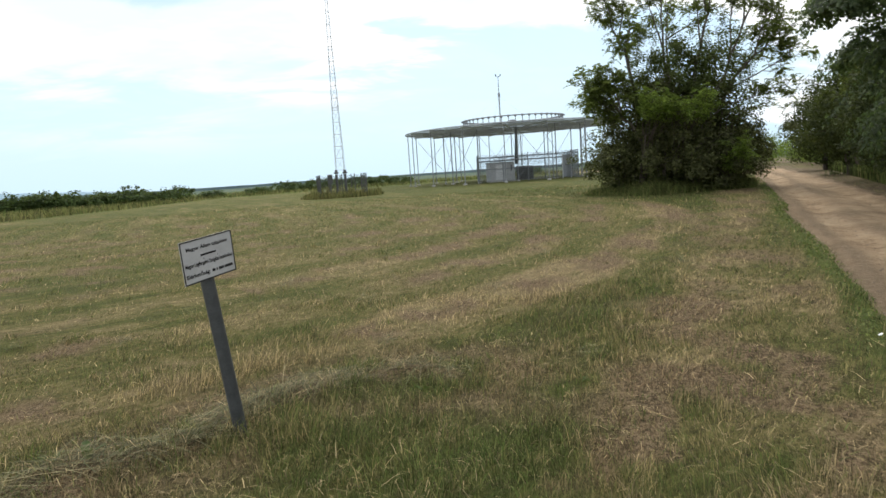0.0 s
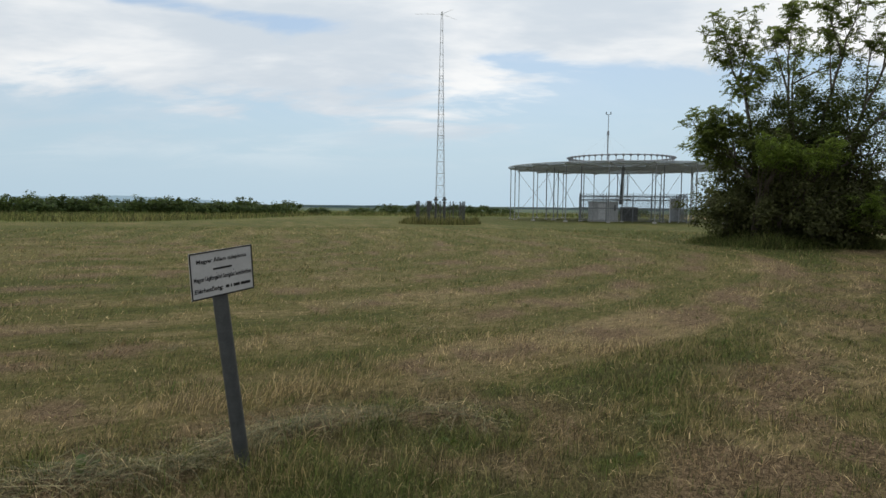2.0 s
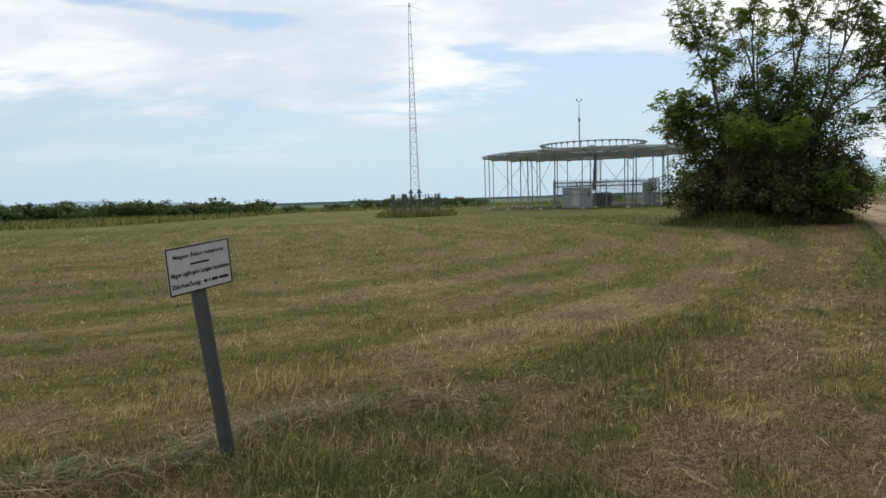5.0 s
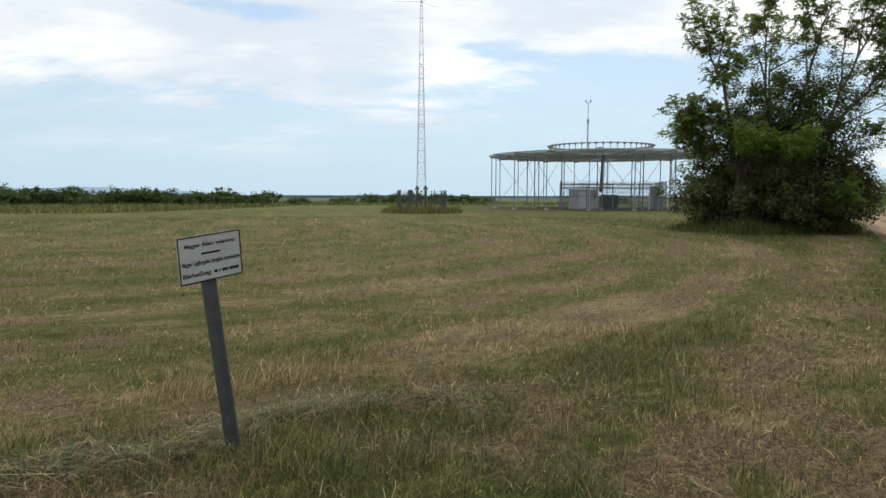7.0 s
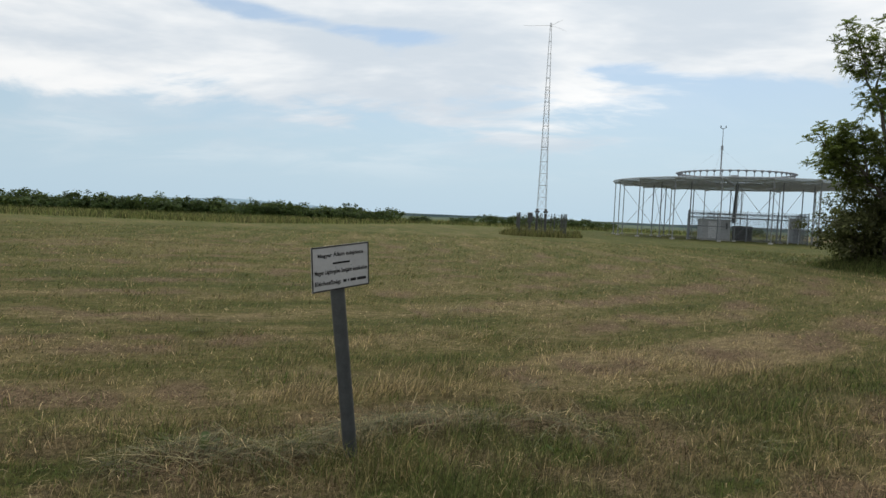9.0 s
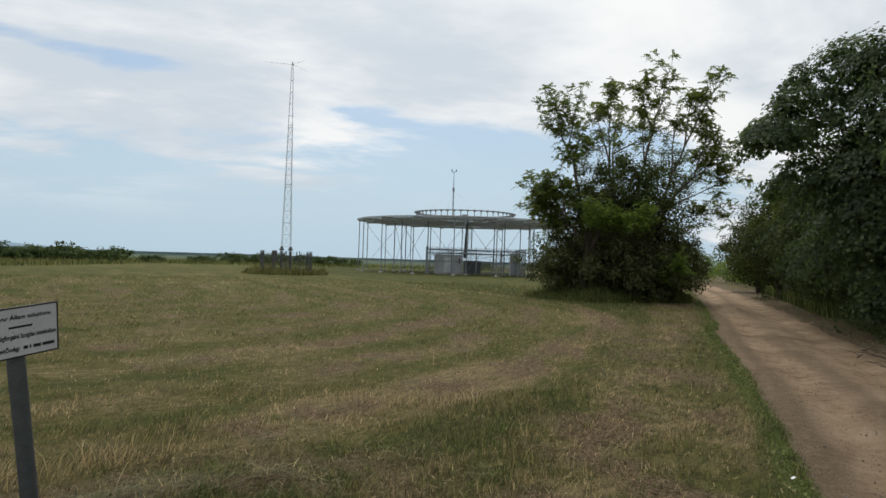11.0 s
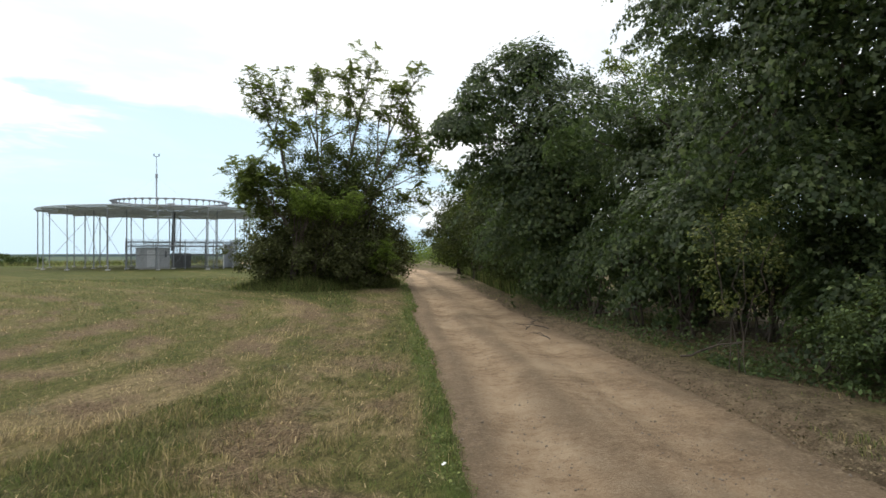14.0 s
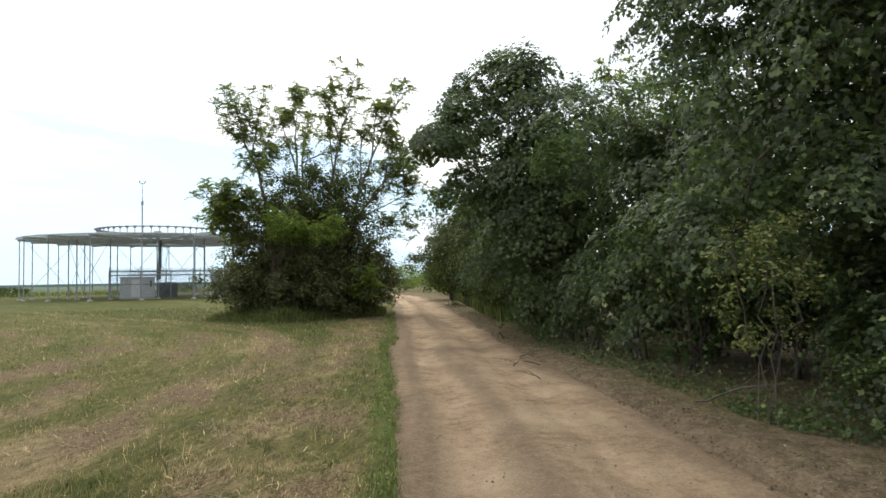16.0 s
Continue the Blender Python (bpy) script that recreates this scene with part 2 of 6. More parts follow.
def blade_mat(name="grass_blades", wilted=0.0, vary=0.95):
    mt, nt, b = shader(name, 0.75, 0.0, 0.2)
    g = nt.nodes.new("ShaderNodeNewGeometry")
    f = math_n(nt, "ADD", attr(nt, "dry"), math_n(nt, "MULTIPLY", math_n(nt, "SUBTRACT", g.outputs["Random Per Island"], 0.5), vary), True)
    col = ramp_col(nt, f, (0.0, (0.088, 0.124, 0.034)), (0.25, (0.140, 0.150, 0.050)), (0.48, (0.192, 0.176, 0.074)), (0.75, (0.275, 0.220, 0.106)), (1.0, (0.440, 0.345, 0.200)))
    dd = attr(nt, "dead")
    col = mix_col(nt, dd, col, ramp_col(nt, g.outputs["Random Per Island"], (0.2, (0.150, 0.100, 0.060)), (0.8, (0.310, 0.225, 0.136))))
    if wilted:
        col = mix_col(nt, wilted, col, (0.165, 0.160, 0.105))
    other = math_n(nt, "FRACT", math_n(nt, "MULTIPLY", g.outputs["Random Per Island"], 57.3))
    shade = ramp_col(nt, other, (0.0, (0.30, 0.30, 0.30)), (0.5, (0.92, 0.92, 0.92)), (1.0, (2.0, 1.95, 1.8)))
    col = mix_col(nt, 1.0, col, shade, "MULTIPLY")
    nt.links.new(col, b.inputs["Base Color"])
    tr = nt.nodes.new("ShaderNodeBsdfTranslucent")
    nt.links.new(col, tr.inputs["Color"])
    mx = node(nt, "ShaderNodeMixShader", Fac=0.3)
    nt.links.new(b.outputs[0], mx.inputs[1])
    nt.links.new(tr.outputs[0], mx.inputs[2])
    nt.links.new(mx.outputs[0], nt.nodes["Material Output"].inputs["Surface"])
    return mt


GROUND, SOIL, BLADES, HAY, RANK = ground_mat(), dirt_mat(), blade_mat(), blade_mat("wilted_hay", 0.6), blade_mat("rank_grass", 0.0, 0.3)
GALV = painted("galvanised_steel", (0.38, 0.40, 0.42), (0.54, 0.56, 0.58), 0.55, 0.1, 2.0)
DECK = painted("deck_grating", (0.42, 0.445, 0.48), (0.56, 0.585, 0.62), 0.7, 0.0, 0.8)
DECK.node_tree.nodes["Principled BSDF"].inputs["Alpha"].default_value = 0.54      # an open wire grating lets part of the sky through
WHITE_STEEL = painted("white_steel", (0.62, 0.64, 0.66), (0.78, 0.79, 0.80), 0.5, 0.0, 3.0)
DARK_STEEL = painted("dark_cable", (0.05, 0.055, 0.06), (0.10, 0.105, 0.11), 0.6, 0.0, 3.0)
SHELTER = painted("shelter_panel", (0.42, 0.44, 0.46), (0.55, 0.565, 0.58), 0.6, 0.0, 0.7)
FENCE_GREY = painted("fence_steel", (0.15, 0.165, 0.18), (0.24, 0.26, 0.28), 0.6, 0.2, 3.0)
FENCE_DARK = painted("old_fence_steel", (0.06, 0.065, 0.065), (0.13, 0.13, 0.125), 0.7, 0.2, 4.0)
POST_PAINT = painted("grey_post_paint", (0.050, 0.054, 0.057), (0.096, 0.101, 0.105), 0.5, 0.0, 9.0, 0.25)
BOARD = painted("white_sign_face", (0.46, 0.46, 0.465), (0.56, 0.56, 0.565), 0.5, 0.0, 5.0, 0.05)
INK = painted("black_lettering", (0.015, 0.015, 0.017), (0.03, 0.03, 0.032), 0.5, 0.0, 20.0, 0.02)
CONCRETE = painted("concrete_footing", (0.36, 0.35, 0.33), (0.52, 0.51, 0.48), 0.9, 0.0, 5.0, 0.4)
STONE = painted("field_stone", (0.12, 0.095, 0.07), (0.28, 0.23, 0.18), 0.9, 0.0, 8.0, 0.4)
PAPER = painted("white_paper", (0.7, 0.7, 0.68), (0.85, 0.85, 0.83), 0.7, 0.0, 20.0)
COLUMN = painted("weathered_column_steel", (0.19, 0.20, 0.215), (0.29, 0.305, 0.32), 0.6, 0.0, 2.0)
RING_STEEL = painted("grey_antenna_paint", (0.17, 0.18, 0.19), (0.27, 0.28, 0.29), 0.6, 0.0, 3.0)
BARK = bark_mat("grey_brown_bark", (0.045, 0.036, 0.028), (0.125, 0.10, 0.08))
LEAF_ASH = foliage("ash_leaf", (0.068, 0.094, 0.028), (0.118, 0.154, 0.048), (0.200, 0.238, 0.085), 0.5, 0.6)
LEAF_DARK = foliage("thicket_leaf", (0.052, 0.053, 0.028), (0.084, 0.090, 0.041), (0.122, 0.132, 0.057), 0.5, 0.25, 0.9, 0.06)
LEAF_BRIGHT = foliage("locust_leaf", (0.085, 0.140, 0.022), (0.135, 0.205, 0.036), (0.200, 0.285, 0.055), 0.5, 0.5)
LEAF_MAPLE = foliage("maple_leaf", (0.026, 0.042, 0.019), (0.050, 0.076, 0.033), (0.118, 0.150, 0.060), 0.38, 0.42, 0.9, 0.28, (0.15, 0.23, 0.06))
LEAF_PLUM = foliage("plum_leaf", (0.022, 0.030, 0.014), (0.038, 0.050, 0.021), (0.066, 0.082, 0.033), 0.5, 0.25, 0.9, 0.1)
LEAF_MID = foliage("understorey_leaf", (0.036, 0.050, 0.020), (0.062, 0.084, 0.030), (0.110, 0.138, 0.048), 0.5, 0.35, 0.9, 0.08)
LEAF_NETTLE = foliage("nettle_leaf", (0.030, 0.050, 0.018), (0.054, 0.084, 0.029), (0.098, 0.138, 0.047), 0.45, 0.25, 1.5, 0.2)
ASH_BARK = bark_mat("pale_ash_bark", (0.075, 0.066, 0.052), (0.19, 0.165, 0.135))
LEAF_WEED = foliage("weed_leaf", (0.060, 0.082, 0.022), (0.104, 0.130, 0.038), (0.160, 0.184, 0.060), 0.5, 0.3)
LEAF_YELLOW = foliage("elm_leaf", (0.055, 0.075, 0.022), (0.115, 0.132, 0.042), (0.205, 0.200, 0.085), 0.5, 0.4)
DEAD_LEAF = foliage("dead_leaf", (0.060, 0.044, 0.028), (0.105, 0.080, 0.048), (0.215, 0.172, 0.108), 0.7, 0.1, 2.0)
LEAF_FAR = foliage("far_hedge_leaf", (0.030, 0.050, 0.018), (0.046, 0.076, 0.026), (0.075, 0.108, 0.036), 0.6, 0.25, 0.15)


# far ridges: the haze of distance is put into the base colour
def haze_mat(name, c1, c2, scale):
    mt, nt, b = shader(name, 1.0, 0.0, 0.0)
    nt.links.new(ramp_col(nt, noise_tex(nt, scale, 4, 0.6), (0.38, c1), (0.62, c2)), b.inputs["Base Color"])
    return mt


# woods and hills both carry painted haze, the hills nearly sky-blue
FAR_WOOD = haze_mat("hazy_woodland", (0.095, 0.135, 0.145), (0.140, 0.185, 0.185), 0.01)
FAR_HILL = haze_mat("haze_blue_hills", (0.50, 0.66, 0.77), (0.53, 0.68, 0.79), 0.002)

# ---------------------------------------------------------------- tools for shapes


def thing(name, label, category, group="", kind="", at=(0, 0, 0)):
    e = new(name)
    e.location = at
    e.empty_display_size = 0.2
    return tagged(e, label, category, group, kind)


def adopt(ob, parent, label=""):
    ob.parent = parent
    if label:
        ob["label"] = label
    return ob


def part(name, bm, material, parent, label=""):
    me = bpy.data.meshes.new(name)
    bm.to_mesh(me)
    bm.free()
    me.materials.append(material)
    ob = new(name, me)
    return adopt(ob, parent, label) if parent else ob


def shared(name, me, m, parent, label=""):
    ob = new(name, me)
    ob.parent = parent
    ob.matrix_basis = m
    if label:
        ob["label"] = label
    return ob


def mesh_np(name, verts, faces, material, smooth=False, **attrs):
    """A mesh from arrays: vertices (n, 3), faces (m, 3) or (m, 4), and named values per vertex."""
    verts, faces = np.asarray(verts, np.float32), np.asarray(faces, np.int32)
    me = bpy.data.meshes.new(name)
    k = faces.shape[1]
    me.vertices.add(len(verts))
    me.vertices.foreach_set("co", verts.ravel())
    me.loops.add(faces.size)
    me.loops.foreach_set("vertex_index", faces.ravel())
    me.polygons.add(len(faces))
    me.polygons.foreach_set("loop_start", np.arange(0, faces.size, k, dtype=np.int32))
    if smooth:
        me.polygons.foreach_set("use_smooth", np.ones(len(faces), bool))
    me.update(calc_edges=True)
    for key, values in attrs.items():
        a = me.attributes.new(key, "FLOAT", "POINT")
        a.data.foreach_set("value", np.asarray(values, np.float32))
    me.materials.append(material)
    return me


def rod(bm, a, b, r0, r1=None, n=8):
    """A round bar from a to b."""
    a, b = Vector(a), Vector(b)
    r1 = r0 if r1 is None else r1
    axis = (b - a).normalized()
    side = axis.orthogonal().normalized()
    up = axis.cross(side)
    rings = []
    for p, r in ((a, r0), (b, r1)):
        rings.append([bm.verts.new(p + (side * math.cos(q) + up * math.sin(q)) * r) for q in (2 * math.pi * i / n for i in range(n))])
    for i in range(n):
        bm.faces.new((rings[0][i], rings[0][(i + 1) % n], rings[1][(i + 1) % n], rings[1][i]))
    bm.faces.new(rings[0][::-1])
    bm.faces.new(rings[1])
    return bm


def box(bm, centre, size, m=None, bevel=0.0):
    got = bmesh.ops.create_cube(bm, size=1.0)["verts"]
    for v in got:
        v.co = Vector((v.co.x * size[0], v.co.y * size[1], v.co.z * size[2]))
    if bevel:
        edges = list({e for v in got for e in v.link_edges})
        got = [g for g in bmesh.ops.bevel(bm, geom=edges, offset=bevel, segments=2, affect="EDGES", profile=0.6)["verts"]]
        got = list({w for v in got for f in v.link_faces for w in f.verts})
    for v in got:
        v.co = v.co + Vector(centre)
        if m:
            v.co = m @ v.co
    return bm


def value_noise(x, y, seed=0):
    """Smooth noise from 0 to 1 on arrays."""
    def h(i, j):
        q = (i * 374761393 + j * 668265263 + seed * 2147483647) & 0xFFFFFFFF
        q = ((q ^ (q >> 13)) * 1274126177) & 0xFFFFFFFF
        return ((q ^ (q >> 16)) & 0xFFFF) / 65535.0
    x, y = np.asarray(x, float), np.asarray(y, float)
    i, j = np.floor(x).astype(np.int64), np.floor(y).astype(np.int64)
    u, v = x - i, y - j
    u, v = u * u * (3 - 2 * u), v * v * (3 - 2 * v)
    return (h(i, j) * (1 - u) + h(i + 1, j) * u) * (1 - v) + (h(i, j + 1) * (1 - u) + h(i + 1, j + 1) * u) * v


def fbm(x, y, seed=0, octaves=3):
    return sum(value_noise(x * 2**k, y * 2**k, seed + k) * 0.5**k for k in range(octaves)) / sum(0.5**k for k in range(octaves))


def smooth(v, lo, hi):
    q = np.clip((v - lo) / (hi - lo), 0, 1)
    return q * q * (3 - 2 * q)


def off_line(x, y, line):
    """Distance from a line of points (to its left positive) and the way along it."""
    best, sign, along, run = np.full(x.shape, 1e9), np.ones(x.shape), np.zeros(x.shape), 0.0
    for (ax, ay), (bx, by) in zip(line, line[1:]):
        dx, dy = bx - ax, by - ay
        ll = math.hypot(dx, dy)
        q = np.clip(((x - ax) * dx + (y - ay) * dy) / ll**2, 0, 1)
        d = np.hypot(x - ax - q * dx, y - ay - q * dy)
        near = d < best
        best = np.where(near, d, best)
        sign = np.where(near, np.sign(dx * (y - ay) - dy * (x - ax)), sign)
        along = np.where(near, run + q * ll, along)
        run += ll
    return best * np.where(sign == 0, 1, sign), along


# ---------------------------------------------------------------- the lie of the land
ROAD_MID = [(-13.5, -25), (-4.1, -10.8), (2.2, -1.3), (5.07, 3.03), (6.37, 4.98), (8.72, 8.63), (11.8, 13.8), (14.0, 16.9), (19.2, 25.2), (24.3, 33.2), (35.0, 51.2), (39.0, 62), (40, 78), (36, 110)]
ROAD_LEFT, ROAD_HALF = 1.22, 1.54
SWEEP = [(-14, -0.6), (-7, 2.2), (-1.5, 5.0), (0.5, 6.1), (2.0, 7.3), (3.9, 9.1), (5.5, 11.1), (8.1, 14.6), (9.7, 17.8), (10.9, 22.4), (11.0, 26.6), (10.0, 31), (7.5, 40), (3, 60)]
SWATH = [(-2.5, 3.4), (-2.0, 3.65), (-1.5, 3.8), (-1.27, 4.2), (-0.8, 4.55), (-0.4, 4.85), (0.2, 4.9), (0.42, 4.5)]
FIELD_EDGE = [(-60, 40), (-36, 48), (-25.3, 51), (-21.3, 63), (-16.7, 86), (-6.5, 89), (3, 92), (12, 95), (30, 97), (48, 92)]


def land(x, y):
    """Height, and what covers the ground."""
    x, y = np.asarray(x, float), np.asarray(y, float)
    d = np.hypot(x, y)
    u, s = off_line(x, y, ROAD_MID)
    wob = (fbm(x * 0.9, y * 0.9, 5) - 0.5) * 0.5
    edge = u - ROAD_LEFT + wob * 0.5                      # past the left edge of the track
    half = ROAD_HALF - 0.42 * smooth(y, 8, 17)
    right = -u - half + wob * 0.8                    # past the right edge
    e, along = off_line(x, y, SWEEP)                      # > 0: inside the mown field
    across = e
    lines = fbm(e * 2.6, along * 0.22, 101) - 0.5 + 0.6 * (fbm(e * 7.0, along * 0.9, 104) - 0.5)      # combed by the mower
    e = e + (fbm(x * 0.5, y * 0.5, 9) - 0.5) * 0.9
    big, mid = fbm(x * 0.16, y * 0.16, 21), fbm(x * 0.9, y * 0.9, 33)
    rows = np.sin(2 * math.pi * (e / 2.1 + 0.5 * (fbm(x * 0.2, y * 0.2, 41) - 0.5))) + 0.9 * (fbm(along * 0.5, across * 1.6, 43) - 0.5)
    field = 0.43 + (0.05 + 0.09 * (1 - smooth(e, 4, 9))) * rows * smooth(e, 0.2, 1.2) * (0.2 + 1.5 * smooth(fbm(x * 0.3, y * 0.3, 47), 0.36, 0.66)) + 0.45 * (mid - 0.5) + 0.4 * (big - 0.5) + 0.8 * lines
    field += 0.46 * smooth(fbm(x * 0.9, y * 0.9, 161), 0.35, 0.65) * smooth(e, -0.1, 0.2) * (1 - smooth(e, 1.0, 1.8)) * smooth(x + y, 3, 14) * (1 - smooth(y, 19, 25))
    field += 0.16 * smooth(e, -0.2, 0.4) * (1 - smooth(e, 0.8, 1.8)) * (1 - smooth(y, 17, 23))
    field = field - 0.04 - 0.16 * smooth(d, 18, 50)
    dead = smooth(fbm(along * 0.42, e * 1.1, 131), 0.40, 0.56) * smooth(rows, -0.25, 0.45) * smooth(e, 0.0, 0.25) * (1 - 0.8 * smooth(d, 22, 40)) * smooth(fbm(x * 2.0, y * 2.0, 133), 0.34, 0.56)
    dead = dead + smooth(fbm(x * 1.7, y * 1.7, 135), 0.48, 0.62) * (0.75 * smooth(edge, 0.5, 0.9) * (1 - smooth(edge, 2.0, 3.0)) + 0.22 * (e < 0) * (1 - smooth(d, 6, 9)))
    dead = dead + 0.95 * smooth(e, 0.05, 0.25) * (1 - smooth(e, 0.7, 1.2)) * smooth(x, 1.5, 4.5) * (1 - smooth(y, 20, 26)) * smooth(fbm(x * 1.3, y * 1.3, 163), 0.40, 0.58)
    dead = np.clip(dead, 0, 0.9)
    patchy = fbm(x * 2.1, y * 2.1, 137) - 0.5
    strip = 0.40 - 0.30 * smooth(edge, 1.9, 2.8) * smooth(x, -1.6, 0.2) + 0.6 * (mid - 0.5) + 0.9 * lines + 0.7 * patchy
    strip = strip + 0.12 * smooth(edge, 0.3, 0.7) * (1 - smooth(edge, 1.9, 2.7))
    strip = strip - 0.08 * smooth(-e, 0.0, 0.5) * smooth(edge, 1.7, 2.6)
    inside = smooth(e + 0.5 * (fbm(x * 3.0, y * 3.0, 171) - 0.5), -0.3, 0.25)
    dry = np.clip(field * inside + strip * (1 - inside), 0, 1)
    swath, _ = off_line(x, y, SWATH)
    heap = np.exp(-(swath / 0.12) ** 2) * smooth(fbm(x * 2.6, y * 2.6, 139), 0.30, 0.62)
    dead = np.clip(dead + 0.8 * heap + 0.65 * smooth(fbm(x * 2.3, y * 2.3, 173), 0.42, 0.58) * (1 - smooth(np.abs(swath), 0.5, 1.1)), 0, 0.9)
    lush = smooth(edge, -0.05, 0.08) * (1 - smooth(edge, 0.34, 0.62)) * (0.6 + 0.9 * mid)
    lush = np.clip(lush, 0, 1) * 0.9 + 0.05 * smooth(-e, 0.1, 0.6) * smooth(edge, 1.8, 2.6) * smooth(x, -2.5, 0) * (1 - smooth(d, 9, 16))
    litter = smooth(right, -0.3, 0.1) * (1 - 0.6 * smooth(right, 0.5, 1.6) * smooth(mid, 0.45, 0.62))
    lush = np.maximum(lush * (u > 0), 0.5 * smooth(right, 0.5, 1.6) * smooth(mid, 0.5, 0.66))
    f, _ = off_line(x, y, FIELD_EDGE)
    tall = smooth(f, 0, 1.5)
    on_track = smooth(np.minimum(ROAD_LEFT + 0.32 - u, half + 0.35 + u - wob * 0.9), 0, 0.35)
    z = (fbm(x * 1.3, y * 1.3, 3) - 0.5) * 0.07 * (1 - smooth(d, 20, 60)) + 0.03 * heap - 0.24 * on_track
    z = z - 5.0 * smooth(d, 100, 700) - 3 * smooth(d, 500, 2500) + 0.5 * smooth(d, 200, 900) * (fbm(x * 0.002, y * 0.002, 60) - 0.5) * 8
    return dict(z=z, dry=dry, lush=np.clip(lush, 0, 1), litter=litter, soil=0.75 * smooth(right, -0.5, 0.0) * (1 - smooth(right + 1.6 * (mid - 0.5), -0.1, 0.5)), tall=tall, far=smooth(d, 105, 260), edge=edge, right=right, e=e, u=u, s=s, heap=heap, d=d, mid=mid, along=along, across=across, dead=dead)


def build_ground():
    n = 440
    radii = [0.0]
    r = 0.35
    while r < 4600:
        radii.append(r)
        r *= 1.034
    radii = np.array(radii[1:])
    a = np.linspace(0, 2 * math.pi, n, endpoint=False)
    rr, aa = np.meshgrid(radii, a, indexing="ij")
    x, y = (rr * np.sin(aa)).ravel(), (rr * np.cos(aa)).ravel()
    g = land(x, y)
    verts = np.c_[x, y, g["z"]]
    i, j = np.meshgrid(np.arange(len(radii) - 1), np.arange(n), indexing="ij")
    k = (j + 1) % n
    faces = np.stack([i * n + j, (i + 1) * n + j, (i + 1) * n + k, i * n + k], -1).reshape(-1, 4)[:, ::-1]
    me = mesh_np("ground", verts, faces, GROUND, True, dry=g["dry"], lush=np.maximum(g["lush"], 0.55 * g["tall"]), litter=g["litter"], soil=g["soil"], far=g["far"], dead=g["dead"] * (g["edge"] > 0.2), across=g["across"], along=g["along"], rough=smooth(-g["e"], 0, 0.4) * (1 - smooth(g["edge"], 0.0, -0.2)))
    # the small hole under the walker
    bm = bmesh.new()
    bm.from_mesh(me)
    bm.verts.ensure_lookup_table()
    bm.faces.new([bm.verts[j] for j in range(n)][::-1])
    bm.to_mesh(me)
    bm.free()
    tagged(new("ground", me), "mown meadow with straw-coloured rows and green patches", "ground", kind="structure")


def build_road():
    pts = []
    for (ax, ay), (bx, by) in zip(ROAD_MID, ROAD_MID[1:]):
        m = max(4, int(math.hypot(bx - ax, by - ay) / 0.16))
        pts += [(ax + (bx - ax) * q / m, ay + (by - ay) * q / m) for q in range(m)]
    p = np.array(pts)
    for _ in range(60):
        p[1:-1] = (p[:-2] + 2 * p[1:-1] + p[2:]) / 4
    t = np.gradient(p, axis=0)
    t /= np.linalg.norm(t, axis=1)[:, None]
    nrm = np.c_[-t[:, 1], t[:, 0]]
    w = np.linspace(-1, 1, 41)
    s = np.r_[0, np.cumsum(np.linalg.norm(np.diff(p, axis=0), axis=1))]
    half = ROAD_HALF + 0.34
    xy = p[:, None] + nrm[:, None] * (w * half)[None, :, None]
    x, y = xy[..., 0], xy[..., 1]
    off = (w * half)[None, :] - 0.1 + 0.25 * (fbm(s * 0.12, s * 0, 71) - 0.5)[:, None]
    rut = np.exp(-((np.abs(off + 0.1) - 0.72) / 0.27) ** 2)
    z = -0.045 - 0.05 * rut + 0.03 * np.exp(-(off / 0.35) ** 2) + (fbm(x * 1.5, y * 1.5, 81) - 0.5) * 0.05 + (fbm(x * 9, y * 9, 82) - 0.5) * 0.022
    z -= 0.10 * smooth(np.abs(w), 0.86, 1.0)[None, :]
    track = fbm(off * 5, s[:, None] * 0.18, 86) - 0.5
    loose = np.clip(0.26 - 0.30 * rut + 0.5 * np.exp(-((off - 0.02) / 0.22) ** 2) * (0.1 + 1.6 * fbm(x * 1.1, y * 1.1, 85)) + 0.9 * track + 0.9 * (fbm(x * 0.8, y * 0.8, 83) - 0.5) + 0.75 * smooth(-off + 0.5 * (fbm(x * 1.2, y * 1.2, 87) - 0.5), 1.15, 1.6) + 0.7 * smooth(off, 0.78, 1.05), 0, 1)
    m, k = len(p), len(w)
    i, j = np.meshgrid(np.arange(m - 1), np.arange(k - 1), indexing="ij")
    faces = np.stack([i * k + j, i * k + j + 1, (i + 1) * k + j + 1, (i + 1) * k + j], -1).reshape(-1, 4)[:, ::-1]
    d = np.hypot(x, y)
    z = z - 5.0 * smooth(d, 100, 700)
    me = mesh_np("dirt_road", np.c_[x.ravel(), y.ravel(), z.ravel()], faces, SOIL, True, loose=loose.ravel())
    tagged(new("dirt_road", me), "tan packed-earth farm track with two wheel ruts", "road", kind="structure")


build_ground()
build_road()

# ---------------------------------------------------------------- grass
rng = np.random.default_rng(4)


